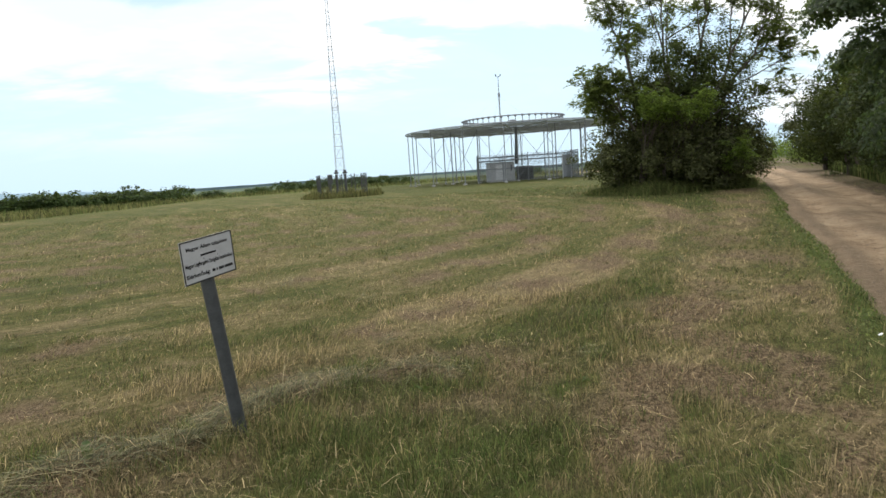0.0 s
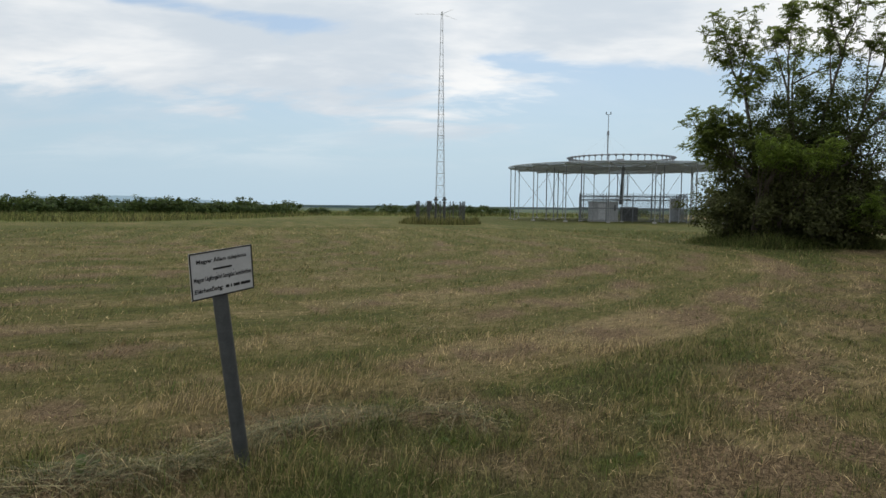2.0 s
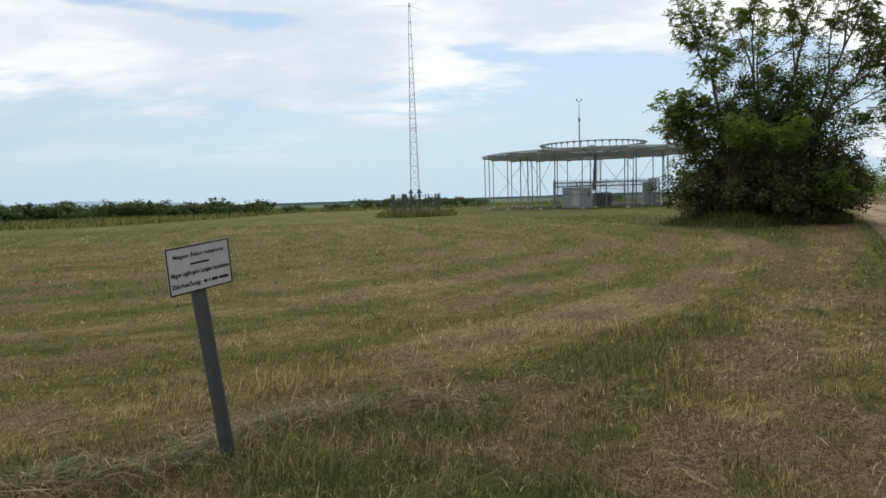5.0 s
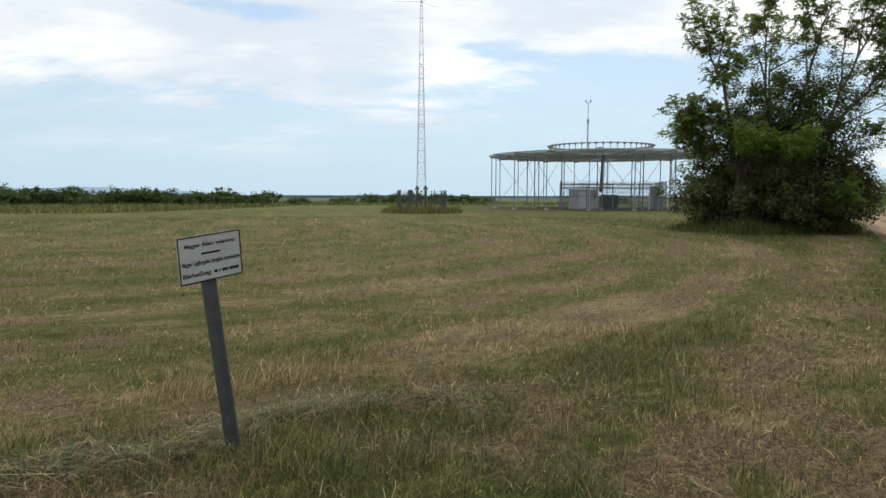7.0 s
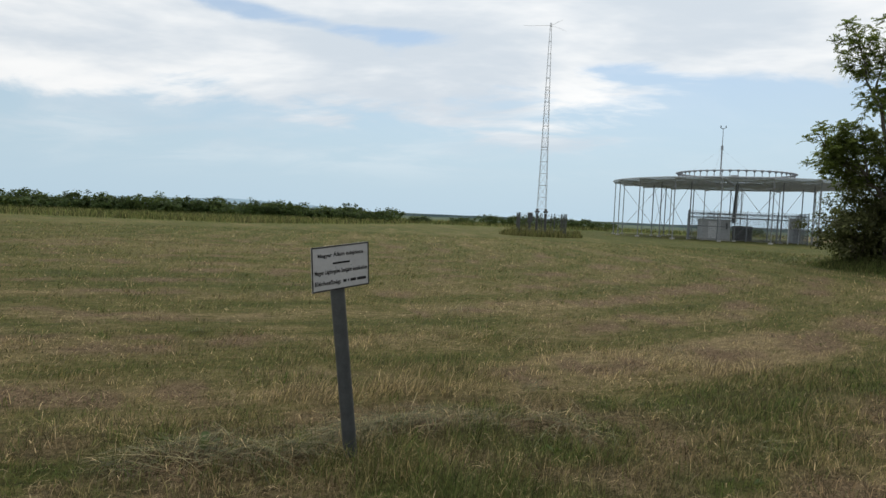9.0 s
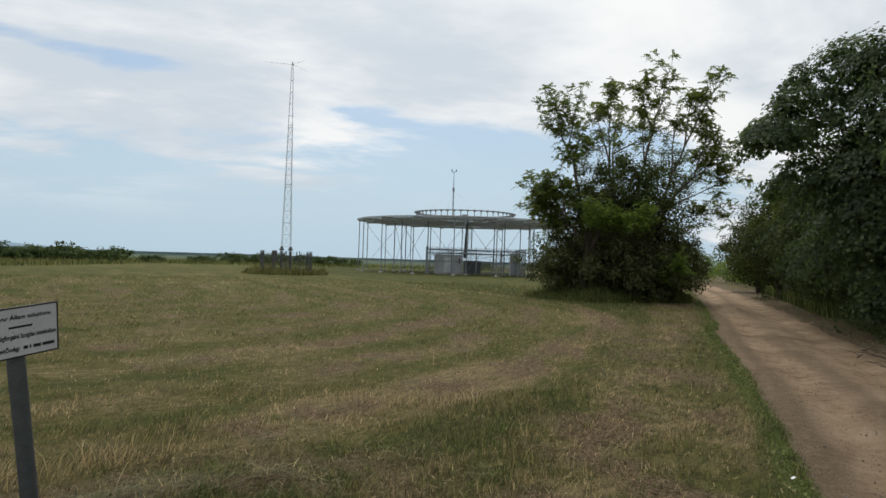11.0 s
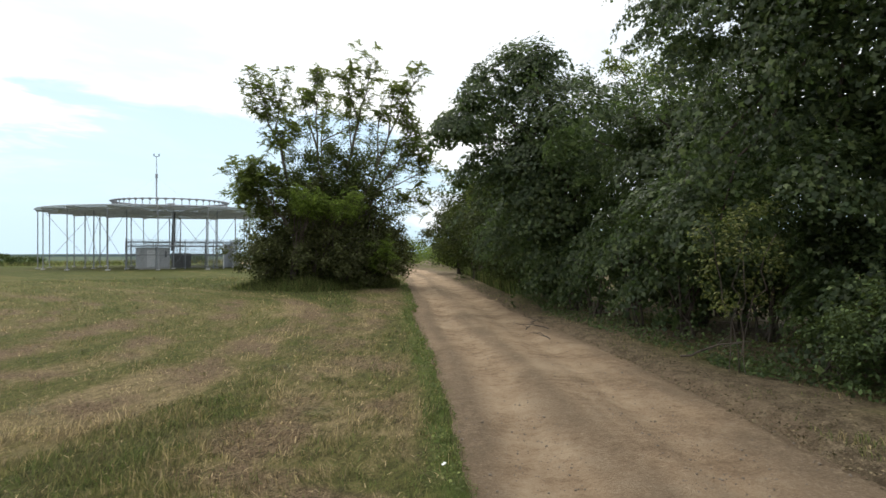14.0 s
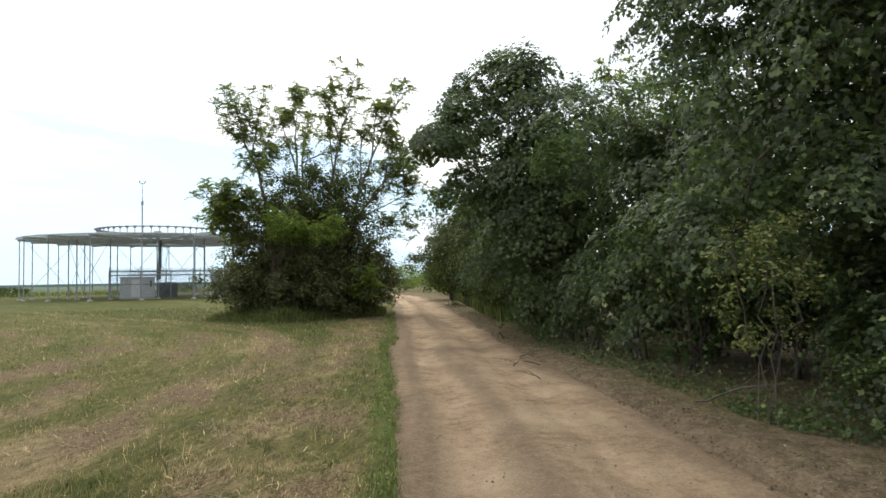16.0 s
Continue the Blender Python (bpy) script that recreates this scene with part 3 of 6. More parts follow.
def blades_mesh(name, x, y, z, h, w, lean, dry, bend=True, toward=None, dead=None, material=None):
    """Grass: each blade a bent, tapering strip."""
    n = len(x)
    dead = np.zeros(n) if dead is None else dead
    a = rng.uniform(0, 2 * math.pi, n)
    b = rng.uniform(0, 2 * math.pi, n) if toward is None else toward + rng.normal(0, 0.55, n)
    sx, sy = np.cos(a) * w / 2, np.sin(a) * w / 2
    lx, ly = np.cos(b) * lean * h, np.sin(b) * lean * h
    up = h * np.sqrt(np.clip(1 - 0.8 * lean**2, 0.05, 1))
    base = np.c_[x, y, z - 0.01]
    side = np.c_[sx, sy, 0 * sx]
    tip = base + np.c_[lx, ly, up]
    if not bend:
        v = np.stack([base - side, base + side, tip], 1).reshape(-1, 3)
        f = np.arange(3 * n).reshape(-1, 3)
        return mesh_np(name, v, f, material or BLADES, False, dry=np.repeat(dry, 3), dead=np.repeat(dead, 3))
    mid = base + np.c_[lx * 0.32, ly * 0.32, up * 0.62]
    v = np.stack([base - side, base + side, mid - side * 0.75, mid + side * 0.75, tip], 1).reshape(-1, 3)
    o = 5 * np.arange(n)[:, None]
    f = np.concatenate([o + [0, 1, 3], o + [0, 3, 2], o + [2, 3, 4]], 0)
    return mesh_np(name, v, f, material or BLADES, False, dry=np.repeat(dry, 5), dead=np.repeat(dead, 5))


def sow(n, r0, r1, a0=-62, a1=88, power=1.6):
    """Points on the field, thinner with distance from the walk."""
    q = rng.uniform(0, 1, n)
    k = 2 - power
    r = (r0**k + q * (r1**k - r0**k)) ** (1 / k)
    a = np.radians(rng.uniform(a0, a1, n))
    return r * np.sin(a), r * np.cos(a), r


def comb(x, y):
    """The way in which the mower laid the grass."""
    k = 0.25
    ex = off_line(x + k, y, SWEEP)[0] - off_line(x - k, y, SWEEP)[0]
    ey = off_line(x, y + k, SWEEP)[0] - off_line(x, y - k, SWEEP)[0]
    return np.arctan2(ey, ex) - math.pi / 2 + 3.0 * (fbm(x * 0.8, y * 0.8, 141) - 0.5) + 2.2 * (fbm(x * 3.1, y * 3.1, 143) - 0.5)


def meadow_blades(name, label, n, r0, r1, power, bend):
    x, y, r = sow(n, r0, r1, -60, 84, power)
    g = land(x, y)
    keep = (g["edge"] > 0.02) | ((g["right"] > 0.35) & (rng.uniform(0, 1, len(x)) < 0.8 * smooth(fbm(x * 1.4, y * 1.4, 151), 0.42, 0.62)))
    keep &= rng.uniform(0, 1, len(x)) > 0.55 * g["dead"] + 0.5 * g["heap"]
    x, y, r = x[keep], y[keep], r[keep]
    g = {k: v[keep] for k, v in g.items()}
    m = len(x)
    tuft, fine = fbm(x * 2.2, y * 2.2, 51), fbm(x * 8, y * 8, 52)
    lush = np.clip(g["lush"] + (g["right"] > 0) * 0.2, 0, 1)
    strip = smooth(-g["e"], -0.2, 0.4) * smooth(g["edge"], 1.6, 2.4)
    h = 0.022 + 0.030 * tuft + 0.045 * smooth(tuft, 0.5, 0.72) + 0.05 * strip * smooth(fine, 0.35, 0.7) + 0.04 * lush
    h *= rng.uniform(0.5, 1.5, m) ** 1.3 * (1 - 0.3 * g["dead"])
    near_post = np.exp(-(((x + 1.25) / 0.9) ** 2 + ((y - 3.85) / 0.5) ** 2))
    h *= (1.0 + 1.3 * near_post) * (1 + 0.35 * smooth(r, 8, 20))
    # pale stubble stands up along the outermost round
    fringe = smooth(g["e"], -0.05, 0.1) * (1 - smooth(g["e"], 0.3, 0.6)) * smooth(fbm(g["along"] * 0.9, 0 * x, 165), 0.4, 0.6)
    h *= 1 + 0.9 * fringe
    dry = g["dry"] * (1 - 0.75 * lush) + 0.35 * (tuft - 0.5) + 0.8 * (fine - 0.5) + 0.9 * (fbm(g["across"] * 6, g["along"] * 1.4, 147) - 0.5) + 0.45 * fringe
    lean = rng.uniform(0.25, 1.1, m)
    toward = np.where(rng.uniform(0, 1, m) < 0.25 + 0.55 * strip, rng.uniform(0, 2 * math.pi, m), comb(x, y))
    me = blades_mesh(name, x, y, g["z"], h, (0.0017 + 0.00056 * r) * rng.uniform(0.5, 1.5, m), lean, np.clip(dry, 0, 1), bend, toward, 0.9 * g["dead"] * (fringe < 0.5))
    tagged(new(name, me), label, "grass", kind="stuff")


def build_grass():
    meadow_blades("meadow_grass", "short mown meadow grass, green and straw-coloured", 215000, 1.6, 8.5, 1.25, True)
    meadow_blades("meadow_stubble", "mown grass in curved rounds over the meadow", 300000, 8, 46, 1.45, False)

    # tufts that the mower left standing
    x, y, r = sow(4800, 1.7, 16, -60, 84, 1.4)
    g = land(x, y)
    keep = (g["edge"] > 0.3) & (rng.uniform(0, 1, len(x)) < 0.10 + 0.34 * smooth(-g["e"], 0.1, 0.8) * (1 - smooth(g["dry"], 0.45, 0.7)) + 0.35 * np.exp(-(((x + 1.2) / 1.8) ** 2 + ((y - 3.7) / 0.6) ** 2)))
    x, y, r = x[keep], y[keep], r[keep]
    k = 26
    sp = np.repeat(0.025 + 0.05 * rng.uniform(0, 1, len(x)), k)
    cx, cy = np.repeat(x, k) + rng.normal(0, 1, len(x) * k) * sp, np.repeat(y, k) + rng.normal(0, 1, len(x) * k) * sp
    rr = np.repeat(r, k)
    g = land(cx, cy)
    h = np.repeat(rng.uniform(0.05, 0.15, len(x)), k) * rng.uniform(0.4, 1.3, len(cx)) * (1 - 0.3 * g["dry"])
    h *= 1 + 0.6 * np.exp(-(((cx + 1.2) / 0.9) ** 2 + ((cy - 3.8) / 0.45) ** 2))
    dry = np.clip(np.repeat(rng.uniform(-0.2, 0.6, len(x)), k) + 0.25 * g["dry"] + rng.normal(0, 0.14, len(cx)), 0, 1)
    me = blades_mesh("grass_tufts", cx, cy, g["z"], h, (0.0019 + 0.0004 * rr) * rng.uniform(0.6, 1.5, len(cx)), rng.uniform(0.1, 1.1, len(cx)), dry, toward=rng.uniform(0, 6.3, len(cx)))
    tagged(new("grass_tufts", me), "longer green tufts left standing in the mown meadow", "grass", kind="stuff")

    # cut stalks that lie on the ground
    x, y, r = sow(90000, 1.6, 24, power=1.55)
    g = land(x, y)
    keep = (g["edge"] > 0.4) & (rng.uniform(0, 1, len(x)) < 0.12 + 0.34 * smooth(fbm(x * 1.5, y * 1.5, 167), 0.42, 0.62) + 0.45 * g["dead"] + 0.5 * g["dry"] * smooth(g["mid"], 0.3, 0.6) + g["heap"])
    x, y, r = x[keep], y[keep], r[keep]
    hx = rng.uniform(0, 1, 160)
    p = np.array(SWATH)
    k = np.minimum((hx * (len(p) - 1)).astype(int), len(p) - 2)
    q = (hx * (len(p) - 1) - k)[:, None]
    c = p[k] * (1 - q) + p[k + 1] * q + rng.normal(0, 0.13, (len(hx), 2))
    x, y, r = np.r_[x, c[:, 0]], np.r_[y, c[:, 1]], np.r_[r, np.full(len(hx), 5.0)]
    g = land(x, y)
    n = len(x)
    a = rng.uniform(0, 2 * math.pi, n)
    ln = rng.uniform(0.03, 0.11, n) * (1 + 1.6 * (rng.uniform(0, 1, n) < 0.06) + 0.8 * g["heap"])
    w = (0.0006 + 0.00026 * r) * rng.uniform(0.6, 1.4, n)
    z0 = g["z"] + rng.uniform(0.01, 0.06, n) + 0.05 * g["heap"] * rng.uniform(0, 1, n)
    d = np.c_[np.cos(a) * ln, np.sin(a) * ln, rng.uniform(-0.02, 0.05, n)]
    s = np.c_[-np.sin(a) * w, np.cos(a) * w, 0 * a]
    b = np.c_[x, y, z0]
    v = np.stack([b - s, b + s, b + d * 0.5 + s + [0, 0, 0.012], b + d * 0.5 - s + [0, 0, 0.012], b + d], 1).reshape(-1, 3)
    o = 5 * np.arange(n)[:, None]
    f = np.concatenate([o + [0, 1, 2], o + [0, 2, 3], o + [3, 2, 4]], 0)
    me = mesh_np("grass_clippings", v, f, BLADES, False, dry=np.repeat(np.clip(rng.normal(0.66, 0.26, n), 0, 1), 5), dead=np.repeat(np.clip(rng.normal(0.1, 0.35, n), 0, 1), 5))
    tagged(new("grass_clippings", me), "pale dry grass clippings left after mowing", "hay", kind="stuff")


def build_hay():
    """Wisps of cut grass, thrown in a ragged ridge and here and there over the field."""
    p = np.array(SWATH)
    m = 52
    q = rng.uniform(0, 1, m) * (len(p) - 1)
    k = np.minimum(q.astype(int), len(p) - 2)
    f = (q - k)[:, None]
    t = p[k + 1] - p[k]
    c = p[k] * (1 - f) + p[k + 1] * f + rng.normal(0, 0.07, (m, 2))
    a = np.arctan2(t[:, 1], t[:, 0]) + rng.normal(0, 0.6, m)
    sx, sy, sr = sow(16, 4.5, 12, -40, 50, 1.0)
    g = land(sx, sy)
    on = g["edge"] > 0.6
    c, a = np.r_[c, np.c_[sx, sy][on]], np.r_[a, comb(sx, sy)[on]]
    m = len(c)
    each = 16
    n = m * each
    size = np.repeat(rng.uniform(0.12, 0.42, m), each)
    tone = np.repeat(rng.normal(0.36, 0.16, m), each)
    cc = np.repeat(c, each, 0) + rng.normal(0, 1, (n, 2)) * (0.28 * size)[:, None]
    a = np.repeat(a, each) + rng.normal(0, 0.45, n)
    ln = size * rng.uniform(0.4, 2.0, n)
    z = land(cc[:, 0], cc[:, 1])["z"] + rng.uniform(0.01, 0.07, n) * np.repeat(rng.uniform(0.4, 1.2, m), each)
    d = np.c_[np.cos(a), np.sin(a), rng.normal(0, 0.16, n)] * ln[:, None]
    side = np.c_[-np.sin(a), np.cos(a), 0 * a] * rng.uniform(0.0010, 0.0026, n)[:, None]
    bow = np.c_[rng.normal(0, 0.03, (n, 2)), rng.uniform(0.0, 0.06, n)]
    b = np.c_[cc, z]
    rows = [b - d / 2, b - d / 6 + bow, b + d / 6 + bow, b + d / 2]
    v = np.stack([r + s * side for r in rows for s in (-1, 1)], 1).reshape(-1, 3)
    o = 8 * np.arange(n)[:, None]
    f = np.concatenate([o + [i, i + 1, i + 3, i + 2] for i in (0, 2, 4)], 0)
    me = mesh_np("hay_swath", v, f, HAY, False, dry=np.repeat(np.clip(tone + rng.normal(0, 0.15, n), 0, 1), 8))
    tagged(new("hay_swath", me), "grey-green ridge of cut hay beside the sign", "hay", kind="stuff")


def tall_grass(name, label, x, y, h, w, dry, lean=0.35):
    z = land(x, y)["z"]
    n = len(x)
    me = blades_mesh(name, x, y, z, h * rng.uniform(0.6, 1.25, n), w * rng.uniform(0.6, 1.3, n), rng.uniform(0, lean, n), np.clip(dry + rng.normal(0, 0.08, n), 0, 1), material=RANK)
    tagged(new(name, me), label, "grass", kind="stuff")


def build_tall_grass():
    x, y = rng.uniform(-72, 60, 160000), rng.uniform(40, 120, 160000)
    g = land(x, y)
    keep = (g["tall"] > 0.1) & (rng.uniform(0, 1, len(x)) < np.clip(62 / g["d"], 0, 1) ** 2.5) & (np.abs(g["u"]) > 2.2)
    x, y = x[keep], y[keep]
    tall_grass("rough_grass", "tall unmown grass at the field's edge", x, y, 0.42 + 0.35 * fbm(x * 0.2, y * 0.2, 91), 0.055, 0.27 + 0.3 * (fbm(x * 0.15, y * 0.15, 92) - 0.5), 1.0)
    a, q = rng.uniform(0, 2 * math.pi, 4200), np.sqrt(rng.uniform(0.1, 1.1, 4200))
    tall_grass("mast_weeds", "rank grass round the mast's fence", -0.85 + 3.4 * q * np.cos(a), 56.6 + 3.4 * q * np.sin(a), 0.12 + 1.15 * fbm(1.6 * q * np.cos(a) * 3.4, 1.6 * q * np.sin(a) * 3.4, 93) ** 2 + 0.15 * (1.05 - q), 0.04, 0.34, 0.6)
    a, q = rng.uniform(0, 2 * math.pi, 22000), np.sqrt(rng.uniform(0.3, 1, 22000)) * rng.normal(1, 0.06, 22000)
    wide = 1 + 0.16 * np.sin(2 * a + 1) + 0.10 * np.sin(5 * a)
    x, y = 15.5 + 3.8 * q * wide * np.cos(a), 29.2 + 3.4 * q * wide * np.sin(a)
    keep = off_line(x, y, ROAD_MID)[0] > 1.9
    tall_grass("thicket_grass", "long green grass round the foot of the thicket", x[keep], y[keep], 0.10 + 1.5 * np.clip(1.12 - q[keep], 0, 0.5) * (0.25 + 1.3 * fbm(x[keep] * 1.3, y[keep] * 1.3, 77)), 0.018, 0.16, 0.95)
    # uncut strip between the track and the wood, farther on
    s = rng.uniform(0, 1, 10000)
    x, y = 18.4 + 17.5 * s + rng.uniform(0, 1.5, 10000), 19.4 + 26 * s
    keep = off_line(x, y, ROAD_MID)[0] < -1.9
    tall_grass("verge_grass", "long green grass on the verge below the trees", x[keep], y[keep], 0.6 * np.ones(keep.sum()), 0.03, 0.1)


build_grass()
build_hay()
build_tall_grass()

# ---------------------------------------------------------------- the sign by the field


def lettering(text, width, height, m, parent):
    """Built-in font, as a flat mesh that fits width and height."""
    cu = bpy.data.curves.new("lettering", "FONT")
    cu.body, cu.size, cu.offset = text, 1.0, 0.028
    cu.resolution_u = 3
    tmp = bpy.data.objects.new("lettering_shape", cu)
    scene.collection.objects.link(tmp)
    dg = bpy.context.evaluated_depsgraph_get()
    me = bpy.data.meshes.new_from_object(tmp.evaluated_get(dg))
    bpy.data.objects.remove(tmp)
    co = np.empty(len(me.vertices) * 3, np.float32)
    me.vertices.foreach_get("co", co)
    co = co.reshape(-1, 3)
    lo, hi = co.min(0), co.max(0)
    co = (co - (lo + hi) / 2) * [width / (hi[0] - lo[0]), height / (hi[1] - lo[1]), 0]
    me.vertices.foreach_set("co", co.astype(np.float32).ravel())
    me.name = "lettering"
    me.materials.clear()
    me.materials.append(INK)
    me.update()
    return shared("lettering", me, m, parent)


def build_sign():
    foot, top = Vector((-1.19, 3.905, 0)), Vector((-1.274, 3.772, 1.09))
    sign = thing("sign_post", "leaning grey steel post with a white property notice", "sign", at=foot)
    axis = (top - foot).normalized()
    bm = bmesh.new()
    # a slightly flattened tube with an open, worn top
    right = Vector((0.576, 0.819, 0.06)).normalized()
    fwd = right.cross(axis).normalized()
    rings = []
    for q in np.linspace(-0.12, 1.125, 14):
        c = axis * (q * (top - foot).length)
        rings.append([bm.verts.new(c + right * 0.046 * math.cos(t) * (1 + 0.01 * math.sin(9 * q)) + fwd * 0.040 * math.sin(t)) for t in np.linspace(0, 2 * math.pi, 21)[:-1]])
    for r0, r1 in zip(rings, rings[1:]):
        for i in range(20):
            bm.faces.new((r0[i], r0[(i + 1) % 20], r1[(i + 1) % 20], r1[i]))
    bm.faces.new(rings[-1])
    for f in bm.faces:
        f.smooth = len(f.verts) == 4
    part("post", bm, POST_PAINT, sign)
    # the board
    tl, tr, bl = Vector((-1.367, 3.543, 1.335)), Vector((-1.125, 3.887, 1.377)), Vector((-1.360, 3.579, 1.072))
    br = Vector((-1.110, 3.912, 1.109))
    mid = (tl + tr + bl + br) / 4
    ex = ((tr - tl) + (br - bl)).normalized()
    ey = ((tl - bl) + (tr - br))
    ey = (ey - ex * ey.dot(ex)).normalized()
    ez = ex.cross(ey)
    m = Matrix.Translation(mid - foot) @ Matrix((ex, ey, ez)).transposed().to_4x4()
    W, H = 0.42, 0.27
    bm = bmesh.new()
    box(bm, (0, 0, 0), (W, H, 0.006), None, 0.002)
    board = part("board", bm, BOARD, sign, "white rectangular board with black lettering")
    board.matrix_basis = m
    # thin printed frame
    bm = bmesh.new()
    t = 0.0085
    for c, s in (((0, H / 2 - t / 2), (W - 0.003, t)), ((0, -H / 2 + t / 2), (W - 0.003, t)), ((W / 2 - t / 2, 0), (t, H - 2 * t)), ((-W / 2 + t / 2, 0), (t, H - 2 * t))):
        box(bm, (c[0], c[1], 0.0036), (s[0], s[1], 0.0012))
    part("border", bm, INK, board, "black printed border")
    z = 0.0042
    lettering("Magyar Állam tulajdona", 0.335, 0.036, pose(0, 0.080, z), board)
    lettering("Magyar Légiforgalmi Szolgálat kezelésében", 0.385, 0.034, pose(0.002, -0.024, z), board)
    lettering("Elérhetőség:", 0.185, 0.036, pose(-0.098, -0.088, z), board)
    bm = bmesh.new()
    for a, b in ((0.012, 0.035), (0.046, 0.054), (0.066, 0.108), (0.116, 0.184)):
        box(bm, ((a + b) / 2, -0.0865, z), (b - a, 0.017, 0.001))
    part("blanked_number", bm, INK, board, "plain dark bars in place of a number")
    bm = bmesh.new()
    box(bm, (0.0, 0.028, z), (0.125, 0.011, 0.001))
    part("wordmark", bm, INK, board, "plain dark bar in place of a wordmark")
    for q in (-0.04, 0.075):
        bm = bmesh.new()
        rod(bm, (q, 0.006, 0.003), (q, 0.006, 0.0075), 0.005, 0.004, 8)
        part("rivet", bm, GALV, board)


build_sign()

# ---------------------------------------------------------------- the lattice mast


def build_mast():
    c = Vector((-0.89, 58.0, 0))
    mast = thing("radio_mast", "slender galvanised lattice mast with a three-armed antenna on top", "mast", at=c)
    z0, z1 = 2.2, 18.2

    def half(z):
        q = (z - z0) / (z1 - z0)
        return 0.375 * (1 - q) + 0.062 * q

    corners = ((-1, -1), (1, -1), (1, 1), (-1, 1))
    turn = radians(8)

    def at(i, z):
        sx, sy = corners[i % 4]
        h = half(z)
        return Vector((h * (sx * math.cos(turn) - sy * math.sin(turn)), h * (sx * math.sin(turn) + sy * math.cos(turn)), z))

    for i in range(4):
        bm = bmesh.new()
        rod(bm, at(i, z0), at(i, z1), 0.018, 0.013, 6)
        part("leg", bm, GALV, mast)
    levels = [z0 + 0.12 + 1.035 * k for k in range(16)]
    for k, z in enumerate(levels):
        bm = bmesh.new()
        for i in range(4):
            rod(bm, at(i, z), at(i + 1, z), 0.014, None, 5)
        part("ring_strut", bm, GALV, mast)
        if k in (5, 10):
            bm = bmesh.new()
            for i in range(4):
                rod(bm, at(i, z + 0.22), at(i + 1, z + 0.22), 0.018, None, 5)
            part("flange", bm, GALV, mast)
        if k < 10:
            bm = bmesh.new()
            for i in range(4):
                rod(bm, at(i, z), at(i + 1, z + 1.035), 0.007, None, 5)
                rod(bm, at(i + 1, z), at(i, z + 1.035), 0.007, None, 5)
            part("cross_brace", bm, GALV, mast)
    for i in range(4):
        p = at(i, z0)
        bm = bmesh.new()
        for a, r0, r1 in ((0.0, 0.11, 0.20), (0.10, 0.20, 0.05), (0.22, 0.05, 0.09), (-0.16, 0.06, 0.11)):
            rod(bm, p + Vector((0, 0, a - 0.22)), p + Vector((0, 0, a - 0.10)), r0, r1, 10)
        part("insulator", bm, FENCE_DARK, mast)
        bm = bmesh.new()
        rod(bm, (p.x, p.y, 0), (p.x, p.y, z0 - 0.3), 0.07, 0.06, 8)
        part("pedestal", bm, FENCE_DARK, mast)
    top = Vector((0, 0, z1))
    for ang, ln, up in ((180, 2.35, 0.0), (52, 2.1, 0.0), (-62, 2.1, -0.05)):
        bm = bmesh.new()
        d = Vector((math.cos(radians(ang)), math.sin(radians(ang)), up))
        rod(bm, top, top + d * ln, 0.016, 0.009, 6)
        part("antenna_arm", bm, WHITE_STEEL, mast)
    bm = bmesh.new()
    rod(bm, top - Vector((0, 0, 0.1)), top + Vector((0, 0, 0.22)), 0.07, 0.05, 8)
    part("head", bm, GALV, mast)
    # tuning box beside the foot
    cab = thing("tuning_cabinet", "small grey tuning cabinet at the mast's foot", "cabinet", at=c + Vector((-0.95, -0.4, 0)))
    bm = bmesh.new()
    box(bm, (0, 0, 1.55), (0.42, 0.35, 0.75), None, 0.02)
    part("body", bm, FENCE_DARK, cab)
    bm = bmesh.new()
    box(bm, (0, 0, 0.6), (0.16, 0.16, 1.2))
    part("stand", bm, FENCE_DARK, cab)
    bm = bmesh.new()
    box(bm, (0, 0, 1.955), (0.5, 0.42, 0.05), None, 0.01)
    part("lid", bm, GALV, cab)

    fence = thing("mast_fence", "low square enclosure of dark posts and wire round the mast", "fence", at=c + Vector((0, -0.6, 0)))
    S, hgt = 1.95, 1.95
    post = bpy.data.meshes.new("post")
    bm = bmesh.new()
    box(bm, (0, 0, hgt / 2), (0.065, 0.065, hgt), None, 0.01)
    bm.to_mesh(post)
    bm.free()
    post.materials.append(FENCE_DARK)
    spots = []
    for k in range(4):
        for q in (-1, -0.55, -0.05, 0.5):
            px, py = q * S, -S
            a = k * math.pi / 2 + radians(6)
            spots.append((px * math.cos(a) - py * math.sin(a), px * math.sin(a) + py * math.cos(a)))
    for px, py in spots:
        shared("post", post, pose(px, py, 0, random.uniform(-1.5, 1.5), random.uniform(-1.5, 1.5), 6), fence)
    for k, (a, b) in enumerate(zip(spots, spots[1:] + spots[:1])):
        bm = bmesh.new()
        a, b = Vector((*a, 0)), Vector((*b, 0))
        for z in np.arange(0.15, 1.85, 0.12):
            rod(bm, a + Vector((0, 0, z)), b + Vector((0, 0, z)), 0.005, None, 4)
        n = int((b - a).length / 0.12)
        for i in range(1, n):
            p = a.lerp(b, i / n)
            rod(bm, p + Vector((0, 0, 0.1)), p + Vector((0, 0, 1.8)), 0.005, None, 4)
        part("wire_panel", bm, FENCE_DARK, fence)


build_mast()

# ---------------------------------------------------------------- the radio beacon on its round deck
BEACON = Vector((20.1, 78.0, 0))
BEACON_TURN = -math.atan2(20.1, 78.0)                 # so that local -y looks to the walker


def ring_pt(ang, r, z):
    """ang: degrees to the right from the front."""
    return Vector((r * math.sin(radians(ang)), -r * math.cos(radians(ang)), z))


